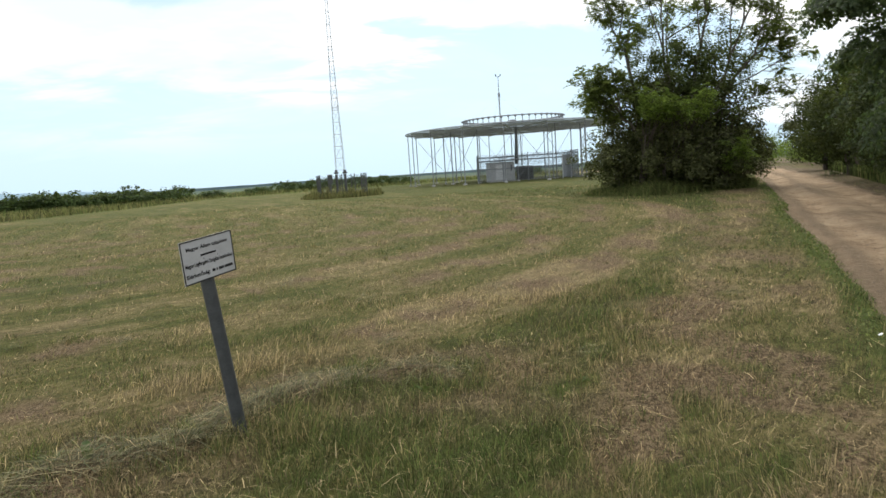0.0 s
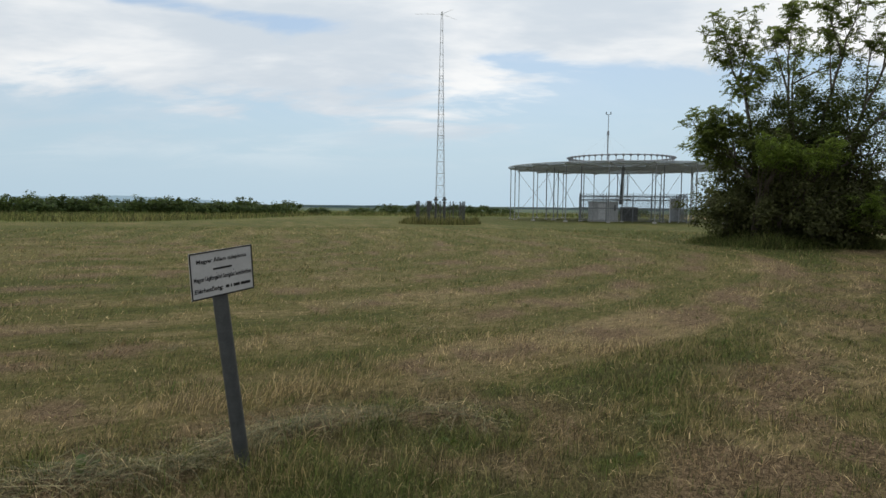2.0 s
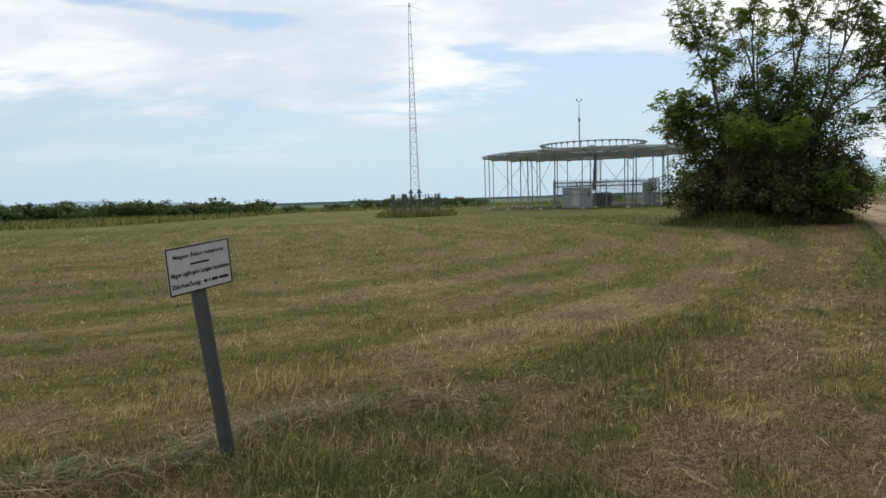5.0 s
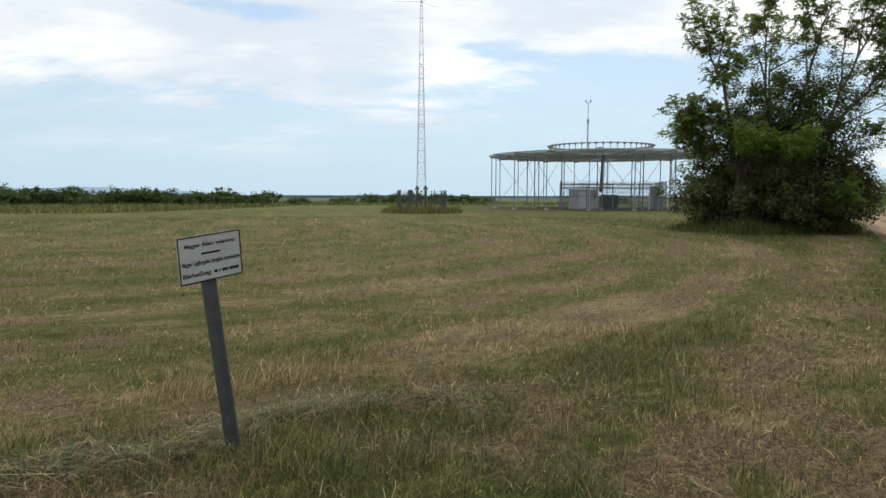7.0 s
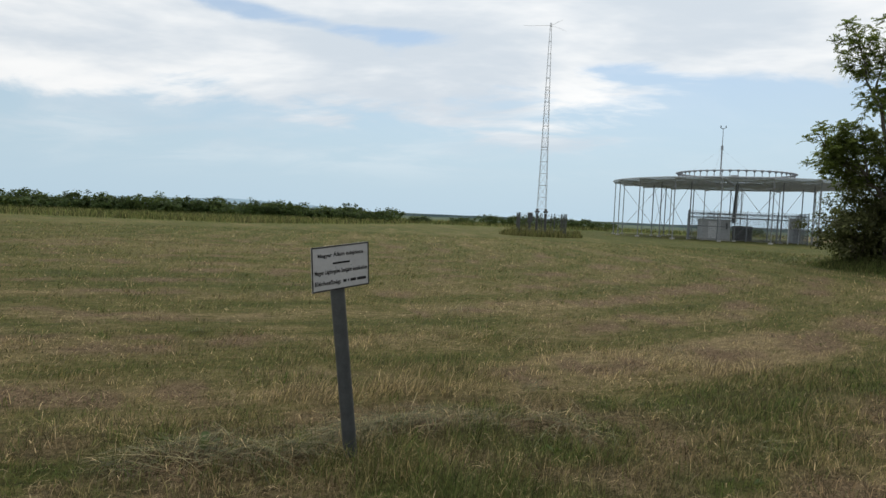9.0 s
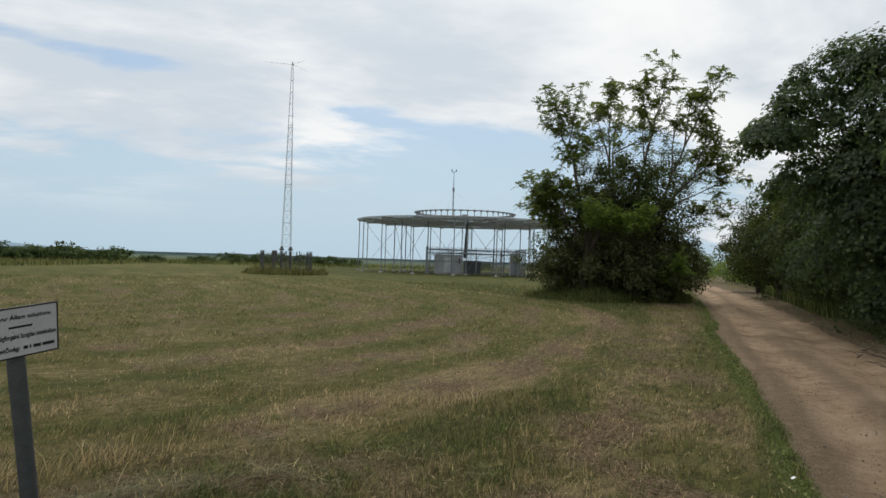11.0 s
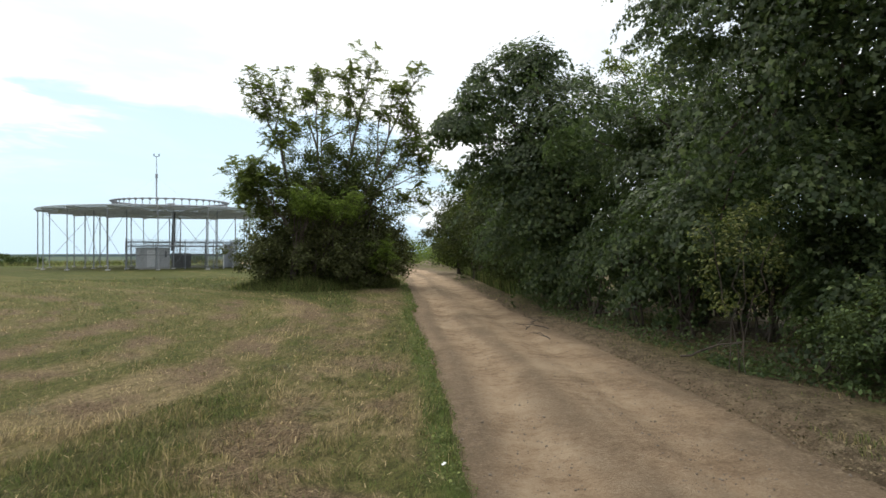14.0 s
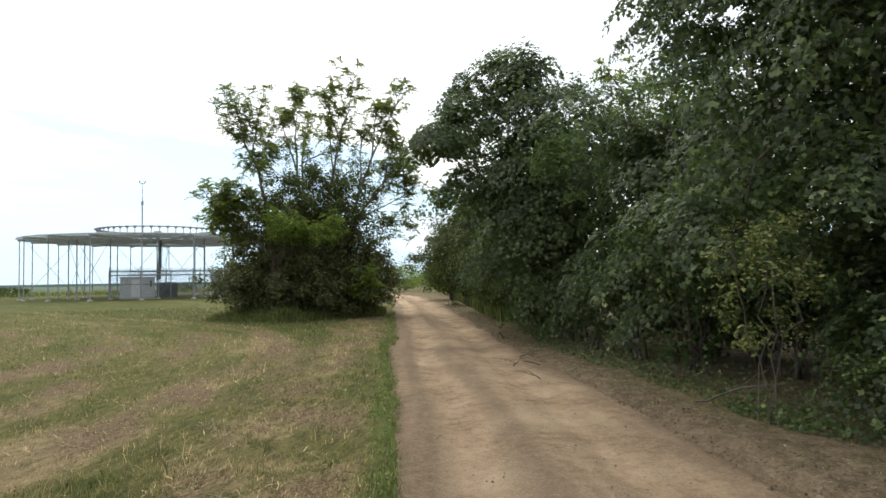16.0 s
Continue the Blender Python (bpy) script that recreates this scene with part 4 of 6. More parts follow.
def hoop(bm, r, z, thick, n=48, k=6):
    """A closed round bar."""
    rings = [[bm.verts.new(ring_pt(360 * i / n, r + thick * math.cos(2 * math.pi * j / k), z + thick * math.sin(2 * math.pi * j / k))) for j in range(k)] for i in range(n)]
    for i in range(n):
        for j in range(k):
            bm.faces.new((rings[i][j], rings[i][(j + 1) % k], rings[(i + 1) % n][(j + 1) % k], rings[(i + 1) % n][j]))


def build_beacon():
    bea = thing("doppler_beacon", "round grey steel deck on slim columns with antenna ring", "radio beacon")
    bea.matrix_world = Matrix.Translation(BEACON) @ Matrix.Rotation(BEACON_TURN, 4, "Z")
    R, zd = 13.2, 6.2
    # deck: 36-sided, thin, with a folded rim
    bm = bmesh.new()
    n = 36
    rows = []
    for r, z in ((0.4, zd + 0.04), (R, zd + 0.04), (R + 0.03, zd + 0.02), (R + 0.03, zd - 0.07), (R - 0.03, zd - 0.07), (R - 0.05, zd), (0.4, zd)):
        rows.append([bm.verts.new(ring_pt(360 * i / n, r, z)) for i in range(n)])
    for r0, r1 in zip(rows, rows[1:] + rows[:1]):
        for i in range(n):
            bm.faces.new((r0[i], r1[i], r1[(i + 1) % n], r0[(i + 1) % n]))
    bmesh.ops.recalc_face_normals(bm, faces=bm.faces)
    part("deck", bm, DECK, bea, "round grey grating deck")
    # beams below the deck
    for k in range(18):
        bm = bmesh.new()
        a = -4.5 + 20 * k
        p, q = ring_pt(a, 0.5, zd - 0.14), ring_pt(a, R - 0.1, zd - 0.08)
        m = Matrix.Rotation(radians(a), 4, "Z")
        box(bm, (0, -(R - 0.6) / 2 - 0.5, zd - 0.13), (0.10, R - 0.7, 0.20), m)
        part("deck_beam", bm, GALV, bea)
    for r in (4.3, 8.6, 11.0):
        bm = bmesh.new()
        hoop(bm, r, zd - 0.12, 0.07)
        part("ring_beam", bm, GALV, bea)
    # columns
    foot_me = bpy.data.meshes.new("base_plate")
    bm = bmesh.new()
    box(bm, (0, 0, 0.06), (0.34, 0.34, 0.14), None, 0.02)
    bm.to_mesh(foot_me)
    bm.free()
    foot_me.materials.append(CONCRETE)

    def column(a, r, rad):
        bm = bmesh.new()
        rod(bm, ring_pt(a, r, 0.05), ring_pt(a, r, zd - 0.1), rad, None, 10)
        col = part("column", bm, COLUMN, bea)
        p = ring_pt(a, r, 0)
        shared("base_plate", foot_me, pose(p.x, p.y, 0, 0, 0, a), col)

    outer = [-4.5 + 20 * k for k in range(18)]
    inner = [2 + 30 * k for k in range(12)]
    for a in outer:
        column(a, 12.9, 0.05)
    for a in inner:
        column(a, 8.6, 0.06)
    for k, (a, b) in enumerate(zip(inner, inner[1:] + inner[:1])):
        if k % 2 == 0:
            for lo, hi in ((a, b), (b, a)):
                bm = bmesh.new()
                rod(bm, ring_pt(lo, 8.6, 0.3), ring_pt(hi, 8.6, zd - 0.3), 0.022, None, 5)
                part("brace", bm, COLUMN, bea)
    for k in (3, 9, 15):
        a = outer[k]
        b = min(inner, key=lambda q: abs((q - a + 180) % 360 - 180))
        bm = bmesh.new()
        rod(bm, ring_pt(a, 12.9, 0.3), ring_pt(b, 8.6, zd - 0.3), 0.020, None, 5)
        part("brace", bm, COLUMN, bea)
        bm = bmesh.new()
        rod(bm, ring_pt(b, 8.6, 0.3), ring_pt(a, 12.9, zd - 0.3), 0.020, None, 5)
        part("brace", bm, COLUMN, bea)
    # the ring of loop antennas
    ant = bpy.data.meshes.new("loop_antenna")
    bm = bmesh.new()
    rod(bm, (0, 0, 0.0), (0, 0, 0.95), 0.045, 0.04, 8)
    rod(bm, (0, 0, 0.95), (0, 0, 1.14), 0.04, 0.22, 10)
    rod(bm, (0, 0, 1.14), (0, 0, 1.20), 0.25, 0.24, 10)
    rod(bm, (0, 0, 1.20), (0, 0, 1.25), 0.24, 0.12, 10)
    bm.to_mesh(ant)
    bm.free()
    ant.materials.append(RING_STEEL)
    for k in range(48):
        p = ring_pt(7.5 * k + 3, 6.0, zd)
        shared("loop_antenna", ant, pose(p.x, p.y, p.z), bea)
    for r in (5.75, 6.25):
        bm = bmesh.new()
        hoop(bm, r, zd + 1.16, 0.045)
        part("hoop", bm, RING_STEEL, bea)
    bm = bmesh.new()
    rod(bm, (0, 0, zd), (0, 0, zd + 0.75), 0.10, None, 8)
    rod(bm, (0, 0, zd + 0.75), (0, 0, zd + 0.95), 0.16, 0.45, 12)
    rod(bm, (0, 0, zd + 0.95), (0, 0, zd + 1.05), 0.45, 0.40, 12)
    part("centre_antenna", bm, RING_STEEL, bea)
    # thin lightning mast on the deck
    pole = Vector((-1.45, -2.7, zd))
    bm = bmesh.new()
    rod(bm, pole, pole + Vector((0, 0, 3.9)), 0.075, 0.07, 8)
    rod(bm, pole + Vector((0, 0, 3.6)), pole + Vector((0, 0, 4.05)), 0.13, 0.13, 8)
    rod(bm, pole + Vector((0, 0, 4.0)), pole + Vector((0, 0, 5.95)), 0.045, 0.03, 6)
    part("whip_mast", bm, COLUMN, bea, "thin upright pole")
    bm = bmesh.new()
    t = pole + Vector((0, 0, 5.9))
    for s in (-1, 1):
        rod(bm, t, t + Vector((0.26 * s, 0, 0.10)), 0.03, None, 6)
        rod(bm, t + Vector((0.26 * s, 0, 0.08)), t + Vector((0.26 * s, 0, 0.34)), 0.05, 0.06, 8)
    part("fork", bm, FENCE_DARK, bea)
    for ang in (15, 105, 195, 285):
        bm = bmesh.new()
        rod(bm, pole + Vector((0, 0, 3.7)), pole + Vector((4.6 * math.cos(radians(ang)), 4.6 * math.sin(radians(ang)), 0.05)), 0.006, None, 4)
        part("guy_wire", bm, GALV, bea)
    # cable duct up to the deck and a ladder beside it
    bm = bmesh.new()
    rod(bm, ring_pt(3, 3.4, 1.9), ring_pt(6, 3.2, zd - 0.1), 0.20, 0.15, 8)
    part("cable_duct", bm, DARK_STEEL, bea, "dark leaning cable duct")
    bm = bmesh.new()
    a0, a1 = ring_pt(8, 3.8, 0.2), ring_pt(14, 3.4, zd)
    side = Vector((0.24, 0, 0))
    rod(bm, a0 - side, a1 - side, 0.025, None, 5)
    rod(bm, a0 + side, a1 + side, 0.025, None, 5)
    for i in range(1, 20):
        p = a0.lerp(a1, i / 20)
        rod(bm, p - side, p + side, 0.016, None, 5)
    part("ladder", bm, GALV, bea)
    # small floodlights under the deck
    for a, r in ((17, 9.5), (34, 9.0)):
        bm = bmesh.new()
        p = ring_pt(a, r, zd - 0.35)
        box(bm, p, (0.34, 0.22, 0.26), None, 0.03)
        rod(bm, p, p + Vector((0, 0, 0.3)), 0.03, None, 6)
        part("floodlight", bm, GALV, bea)


def place_local(ob, x, y, turn=0.0):
    ob.matrix_world = Matrix.Translation(BEACON) @ Matrix.Rotation(BEACON_TURN, 4, "Z") @ pose(x, y, 0, 0, 0, turn)


def build_compound():
    shel = thing("equipment_shelter", "pale grey metal equipment cabin under the round deck", "cabin")
    place_local(shel, -1.7, -6.6, 14)
    bm = bmesh.new()
    box(bm, (0, 0, 1.12), (2.75, 2.4, 1.95), None, 0.03)
    part("body", bm, SHELTER, shel)
    bm = bmesh.new()
    box(bm, (0, 0, 2.15), (2.9, 2.56, 0.12), None, 0.02)
    part("roof", bm, GALV, shel)
    bm = bmesh.new()
    box(bm, (0, 0, 0.08), (2.85, 2.5, 0.16))
    part("plinth", bm, CONCRETE, shel)
    bm = bmesh.new()
    for q in np.arange(-1.2, 1.25, 0.6):
        box(bm, (q, -1.215, 1.12), (0.04, 0.03, 1.8))
    part("seam", bm, SHELTER, shel)
    bm = bmesh.new()
    box(bm, (1.39, -0.2, 1.05), (0.04, 0.9, 1.75), None, 0.01)
    door = part("door", bm, WHITE_STEEL, shel, "pale metal door")
    bm = bmesh.new()
    box(bm, (1.425, 0.15, 1.05), (0.04, 0.05, 0.16), None, 0.01)
    part("handle", bm, DARK_STEEL, door)
    bm = bmesh.new()
    box(bm, (-0.35, -1.225, 1.08), (0.86, 0.03, 1.7), None, 0.01)
    part("service_panel", bm, WHITE_STEEL, shel, "pale flat service panel")
    bm = bmesh.new()
    box(bm, (1.0, -1.225, 1.5), (0.16, 0.03, 0.62), None, 0.01)
    part("vent", bm, DARK_STEEL, shel, "dark narrow vent slot")
    gen = thing("power_cabinet", "dark grey cabinet with louvres beside the cabin", "cabinet")
    place_local(gen, 1.05, -5.2, 14)
    bm = bmesh.new()
    box(bm, (0, 0, 0.85), (1.7, 1.2, 1.5), None, 0.03)
    part("body", bm, FENCE_DARK, gen)
    bm = bmesh.new()
    for z in np.arange(0.4, 1.5, 0.12):
        box(bm, (0, -0.61, z), (1.3, 0.03, 0.05))
    part("louvre", bm, DARK_STEEL, gen)
    # pipework and a rail on top of the cabin
    rail = thing("roof_rail", "thin pipe rail over the equipment cabin", "railing")
    place_local(rail, -1.2, -6.2, 14)
    for z in (2.45, 2.75):
        bm = bmesh.new()
        rod(bm, (-1.3, 0, z), (2.6, 0.2, z), 0.035, None, 6)
        part("rail", bm, GALV, rail)
    for q in (-1.2, 0.0, 1.2, 2.5):
        bm = bmesh.new()
        rod(bm, (q, 0.05, 2.2), (q, 0.05, 2.8), 0.03, None, 6)
        part("upright", bm, GALV, rail)

    fence = thing("compound_fence", "grey wire-mesh security fence round the cabin", "fence")
    place_local(fence, 1.15, -4.9, 4)
    W, D, H = 10.9, 7.5, 2.75
    me = bpy.data.meshes.new("post")
    bm = bmesh.new()
    rod(bm, (0, 0, 0), (0, 0, H), 0.055, None, 8)
    rod(bm, (0, 0, H), (0, 0, H + 0.35), 0.03, None, 5)
    bm.to_mesh(me)
    bm.free()
    me.materials.append(FENCE_GREY)
    pts = []
    for k in range(4):
        pts.append((-W / 2 + k * W / 4, -D / 2))
    for k in range(3):
        pts.append((W / 2, -D / 2 + k * D / 3))
    for k in range(4):
        pts.append((W / 2 - k * W / 4, D / 2))
    for k in range(3):
        pts.append((-W / 2, D / 2 - k * D / 3))
    for x, y in pts:
        shared("post", me, pose(x, y, 0), fence)
    for (ax, ay), (bx, by) in zip(pts, pts[1:] + pts[:1]):
        a, b = Vector((ax, ay, 0)), Vector((bx, by, 0))
        bm = bmesh.new()
        for z in (0.12, 1.45, 2.35, H):
            rod(bm, a + Vector((0, 0, z)), b + Vector((0, 0, z)), 0.035 if z > 1 else 0.02, None, 5)
        part("rail", bm, FENCE_GREY, fence)
        bm = bmesh.new()
        n = int((b - a).length / 0.14)
        for i in range(1, n):
            p = a.lerp(b, i / n)
            rod(bm, p + Vector((0, 0, 0.1)), p + Vector((0, 0, H + 0.3)), 0.009, None, 3)
        for z in np.arange(0.25, H + 0.3, 0.16):
            rod(bm, a + Vector((0, 0, z)), b + Vector((0, 0, z)), 0.009, None, 3)
        part("mesh_panel", bm, FENCE_GREY, fence)
    gate = thing("fence_gate", "grey sheeted gate leaf in the wire fence", "gate")
    place_local(gate, 5.6, -8.3, 50)
    bm = bmesh.new()
    box(bm, (0, 0, 1.35), (1.5, 0.04, 2.4), None, 0.01)
    part("leaf", bm, FENCE_GREY, gate)
    for q in (-0.78, 0.78):
        bm = bmesh.new()
        rod(bm, (q, 0, 0), (q, 0, 2.75), 0.05, None, 8)
        part("gate_post", bm, GALV, gate)


build_beacon()
build_compound()

# ---------------------------------------------------------------- trees


def leaf_mesh(name, pos, nrm, size, material, shape="leaf", twist=None):
    """Leaves at pos, facing nrm, as one mesh."""
    n = len(pos)
    shapes = {
        # outline as x, y, z; the first is the leaf's middle
        "maple": ([(0, 0.02, -0.05), (0, -0.5, 0), (0.46, -0.26, 0.07), (0.40, 0.20, 0.05), (0.0, 0.58, 0.02), (-0.40, 0.20, 0.05), (-0.46, -0.26, 0.07)], None),
        "palm": ([(0, -0.5, 0), (0.52, -0.02, -0.10), (0.17, 0.08, 0.06), (0, 0.62, -0.10), (-0.17, 0.08, 0.06), (-0.52, -0.02, -0.10)], [(0, 1, 2), (0, 2, 3), (0, 3, 4), (0, 4, 5)]),
        "broad": ([(0, -0.5, 0), (0.40, 0.05, 0.07), (0, 0.55, -0.04), (-0.40, 0.05, 0.07)], [(0, 1, 2), (0, 2, 3)]),
        "leaf": ([(0, -0.5, 0), (0.27, 0.0, 0.05), (0, 0.5, -0.03), (-0.27, 0.0, 0.05)], [(0, 1, 2), (0, 2, 3)]),
    }
    pts, tris = shapes[shape]
    if tris is None:
        k = len(pts) - 1
        tris = [(0, 1 + i, 1 + (i + 1) % k) for i in range(k)]
    pts = np.array(pts)
    nrm = nrm / np.linalg.norm(nrm, axis=1)[:, None]
    r = rng.normal(size=(n, 3)) if twist is None else twist
    t = np.cross(nrm, r)
    t /= np.linalg.norm(t, axis=1)[:, None] + 1e-9
    b = np.cross(nrm, t)
    s = np.broadcast_to(np.asarray(size, float), (n,))[:, None, None]
    v = pos[:, None] + s * (pts[None, :, 0, None] * t[:, None] + pts[None, :, 1, None] * b[:, None] + pts[None, :, 2, None] * nrm[:, None])
    f = (len(pts) * np.arange(n)[:, None, None] + np.array(tris)[None]).reshape(-1, 3)
    return mesh_np(name, v.reshape(-1, 3), f, material)


def tubes(name, lines, material):
    """Limbs: each a list of (point, radius)."""
    vs, fs, base = [], [], 0
    for line in lines:
        p = np.array([q for q, _ in line], float)
        r = np.array([q for _, q in line], float)
        d = np.gradient(p, axis=0)
        d /= np.linalg.norm(d, axis=1)[:, None] + 1e-9
        ref = np.array([1.0, 0, 0]) if abs(d[0, 0]) < 0.8 else np.array([0, 1.0, 0])
        s = np.cross(d, ref)
        s /= np.linalg.norm(s, axis=1)[:, None]
        u = np.cross(d, s)
        k = 6
        a = np.arange(k) * 2 * math.pi / k
        ring = p[:, None] + r[:, None, None] * (np.cos(a)[None, :, None] * s[:, None] + np.sin(a)[None, :, None] * u[:, None])
        vs.append(ring.reshape(-1, 3))
        i, j = np.meshgrid(np.arange(len(p) - 1), np.arange(k), indexing="ij")
        fs.append(base + np.stack([i * k + j, i * k + (j + 1) % k, (i + 1) * k + (j + 1) % k, (i + 1) * k + j], -1).reshape(-1, 4))
        base += len(p) * k
    return mesh_np(name, np.concatenate(vs), np.concatenate(fs), material, True)


def limb(a, b, r0, r1, sag=0.1, n=8, wild=0.06):
    """A crooked limb from a to b."""
    a, b = np.array(a, float), np.array(b, float)
    ln = np.linalg.norm(b - a)
    q = np.linspace(0, 1, n)[:, None]
    p = a + (b - a) * q
    p[:, 2] += sag * ln * np.sin(q[:, 0] * math.pi)
    p[1:-1] += rng.normal(0, wild * ln / 3, (n - 2, 3))
    return [(tuple(p[i]), r0 + (r1 - r0) * i / (n - 1)) for i in range(n)]


def twigs(lines, count, ln, up=0.3, r=0.012, start=0.4):
    """Side shoots of limbs; returns them and their ends."""
    out, ends = [], []
    for _ in range(count):
        line = lines[rng.integers(len(lines))]
        i = rng.integers(int(len(line) * start), len(line))
        a = np.array(line[i][0])
        along = np.array(line[-1][0]) - np.array(line[0][0])
        along /= np.linalg.norm(along)
        d = rng.normal(size=3) + along * 0.9
        d[2] += up
        d /= np.linalg.norm(d)
        q = ln * rng.uniform(0.5, 1.2)
        out.append(limb(a, a + d * q, min(r * 1.5, line[i][1]), r * 0.4, 0.05, 4, 0.08))
        ends.append(out[-1])
    return out


def sprays(lines, per, rachis, leaflets, size, droop=0.35, start=0.35):
    """Feathered leaves along shoots: positions, facings and directions of the leaflets."""
    pos, nrm, tw = [], [], []
    for line in lines:
        p = np.array([q for q, _ in line])
        for _ in range(per):
            q = rng.uniform(start, 1.0) * (len(p) - 1)
            i = min(int(q), len(p) - 2)
            a = p[i] + (p[i + 1] - p[i]) * (q - i)
            d = rng.normal(size=3)
            d[2] = d[2] * 0.5 + 0.15
            d /= np.linalg.norm(d)
            side = np.cross(d, (0, 0, 1))
            side /= np.linalg.norm(side) + 1e-9
            up = np.cross(side, d)
            L = rachis * rng.uniform(0.7, 1.2)
            k = np.arange(leaflets)
            f = (k // 2 + 1) / (leaflets // 2 + 1)
            sgn = np.where(k % 2 == 0, 1, -1)
            c = a + d * (f * L)[:, None] + side * (sgn * size * 0.42)[:, None]
            c[:, 2] -= droop * L * f**2
            pos.append(c)
            nrm.append(np.tile(up, (leaflets, 1)) + rng.normal(0, 0.35, (leaflets, 3)))
            tw.append(np.tile(d, (leaflets, 1)) * 0.55 + side * sgn[:, None] + rng.normal(0, 0.2, (leaflets, 3)))
    nrm, tw = np.concatenate(nrm), np.concatenate(tw)
    # the leaflet's length runs along its own direction
    return np.concatenate(pos), nrm, np.cross(tw, nrm)


def clumps(centre, radii, count, each, clump, seed_up=0.7, hollow=0.55, floor=0.05, lump=0.25, tier=False):
    """Leaf places in many small clumps over an uneven oval."""
    d = rng.normal(size=(count, 3))
    d[:, 2] = np.where(d[:, 2] < -0.75, -d[:, 2], d[:, 2])
    d /= np.linalg.norm(d, axis=1)[:, None]
    az = np.arctan2(d[:, 1], d[:, 0])
    wav = 1 + lump * np.sin(az * 3 + rng.uniform(0, 6)) * np.cos(d[:, 2] * 4 + rng.uniform(0, 6)) + rng.normal(0, lump * 0.35, count)
    q = rng.uniform(hollow, 1.0, count) ** 0.5 * wav
    c = np.array(centre) + d * q[:, None] * np.array(radii)
    cr = clump * rng.uniform(0.6, 1.4, count)
    pos = np.repeat(c, each, 0)
    off = rng.normal(size=(len(pos), 3))
    off /= np.linalg.norm(off, axis=1)[:, None]
    k = np.repeat(cr, each)[:, None]
    pos = pos + off * k * rng.uniform(0.35, 1.0, (len(pos), 1)) * np.array([1, 1, 0.75])
    if tier:
        # drooping plates of leaves, one over the other
        n = len(pos)
        phi, rho = rng.uniform(0, 2 * math.pi, n), np.sqrt(rng.uniform(0, 1, n))
        flat = np.c_[np.cos(phi), np.sin(phi), 0 * phi] * rho[:, None]
        dd = np.repeat(d, each, 0)
        fall = 0.42 * rho**2 + 0.85 * np.clip((flat * dd).sum(1), -0.4, 1)
        pos = np.repeat(c, each, 0) + k * (flat + np.c_[0 * phi, 0 * phi, -fall + rng.normal(0, 0.13, n)])
        nrm = np.array([0, 0, 0.32]) + flat * 0.45 + dd * 0.95 + rng.normal(0, 0.36, pos.shape)
        keep = pos[:, 2] > floor
        return pos[keep], nrm[keep], c
    nrm = off * 0.6 + np.repeat(d, each, 0) * 0.5 + np.array([0, 0, seed_up]) + rng.normal(0, 0.45, pos.shape)
    keep = pos[:, 2] > floor
    return pos[keep], nrm[keep], c


def join(*groups):
    return [np.concatenate(q) for q in zip(*groups)]


def inner(root, centre, radii, material, size=0.19, fill=200):
    """The shaded leaves deep inside a crown."""
    vol = 4.19 * radii[0] * radii[1] * radii[2]
    n = int(fill * vol) + 40
    d = rng.normal(size=(n, 3))
    d /= np.linalg.norm(d, axis=1)[:, None]
    pos = np.array(centre) + d * np.array(radii) * rng.uniform(0.1, 1.0, (n, 1)) ** 0.4
    keep = pos[:, 2] > 0.1
    adopt(new("inner_foliage", leaf_mesh("inner_foliage", pos[keep], rng.normal(size=(keep.sum(), 3)), size * rng.uniform(0.7, 1.2, keep.sum()), material)), root)


def bush(name, label, x, y, r, h, material, leaf=0.12, count=60, each=90, shape="leaf", category="shrub", group="", stems=6, low=0.0, lump=0.25, clump=None, thin=1.0):
    root = thing(name, label, category, group, at=(x, y, 0))
    lines = []
    for _ in range(stems):
        a = rng.uniform(0, 2 * math.pi)
        q = rng.uniform(0.2, 0.75)
        lines.append(limb((rng.normal(0, 0.12), rng.normal(0, 0.12), -0.05), (math.cos(a) * r * q, math.sin(a) * r * q, h * rng.uniform(0.55, 0.85)), (0.018 + 0.006 * h) * thin, 0.006, 0.08))
    for line in lines:
        adopt(new("stem", tubes("stem", [line], BARK)), root)
    pos, nrm, _ = clumps((0, 0, low + (h - low) * 0.48), (r, r, (h - low) * 0.5), count, each, clump or max(0.18, 0.2 * r), floor=0.03, lump=lump, tier=shape == "palm")
    adopt(new("foliage", leaf_mesh("foliage", pos, nrm, leaf * rng.uniform(0.65, 1.3, len(pos)), material, shape)), root)
    inner(root, (0, 0, low + (h - low) * 0.46), (r * 0.80, r * 0.80, (h - low) * 0.42), material, size=0.36 if name == "far_hedge_bush" else min(0.19, leaf * 1.35), fill=0 if name == "elm_shrub" else 24 if name == "far_hedge_bush" else 95 if h > 1.4 else 60)
    return root


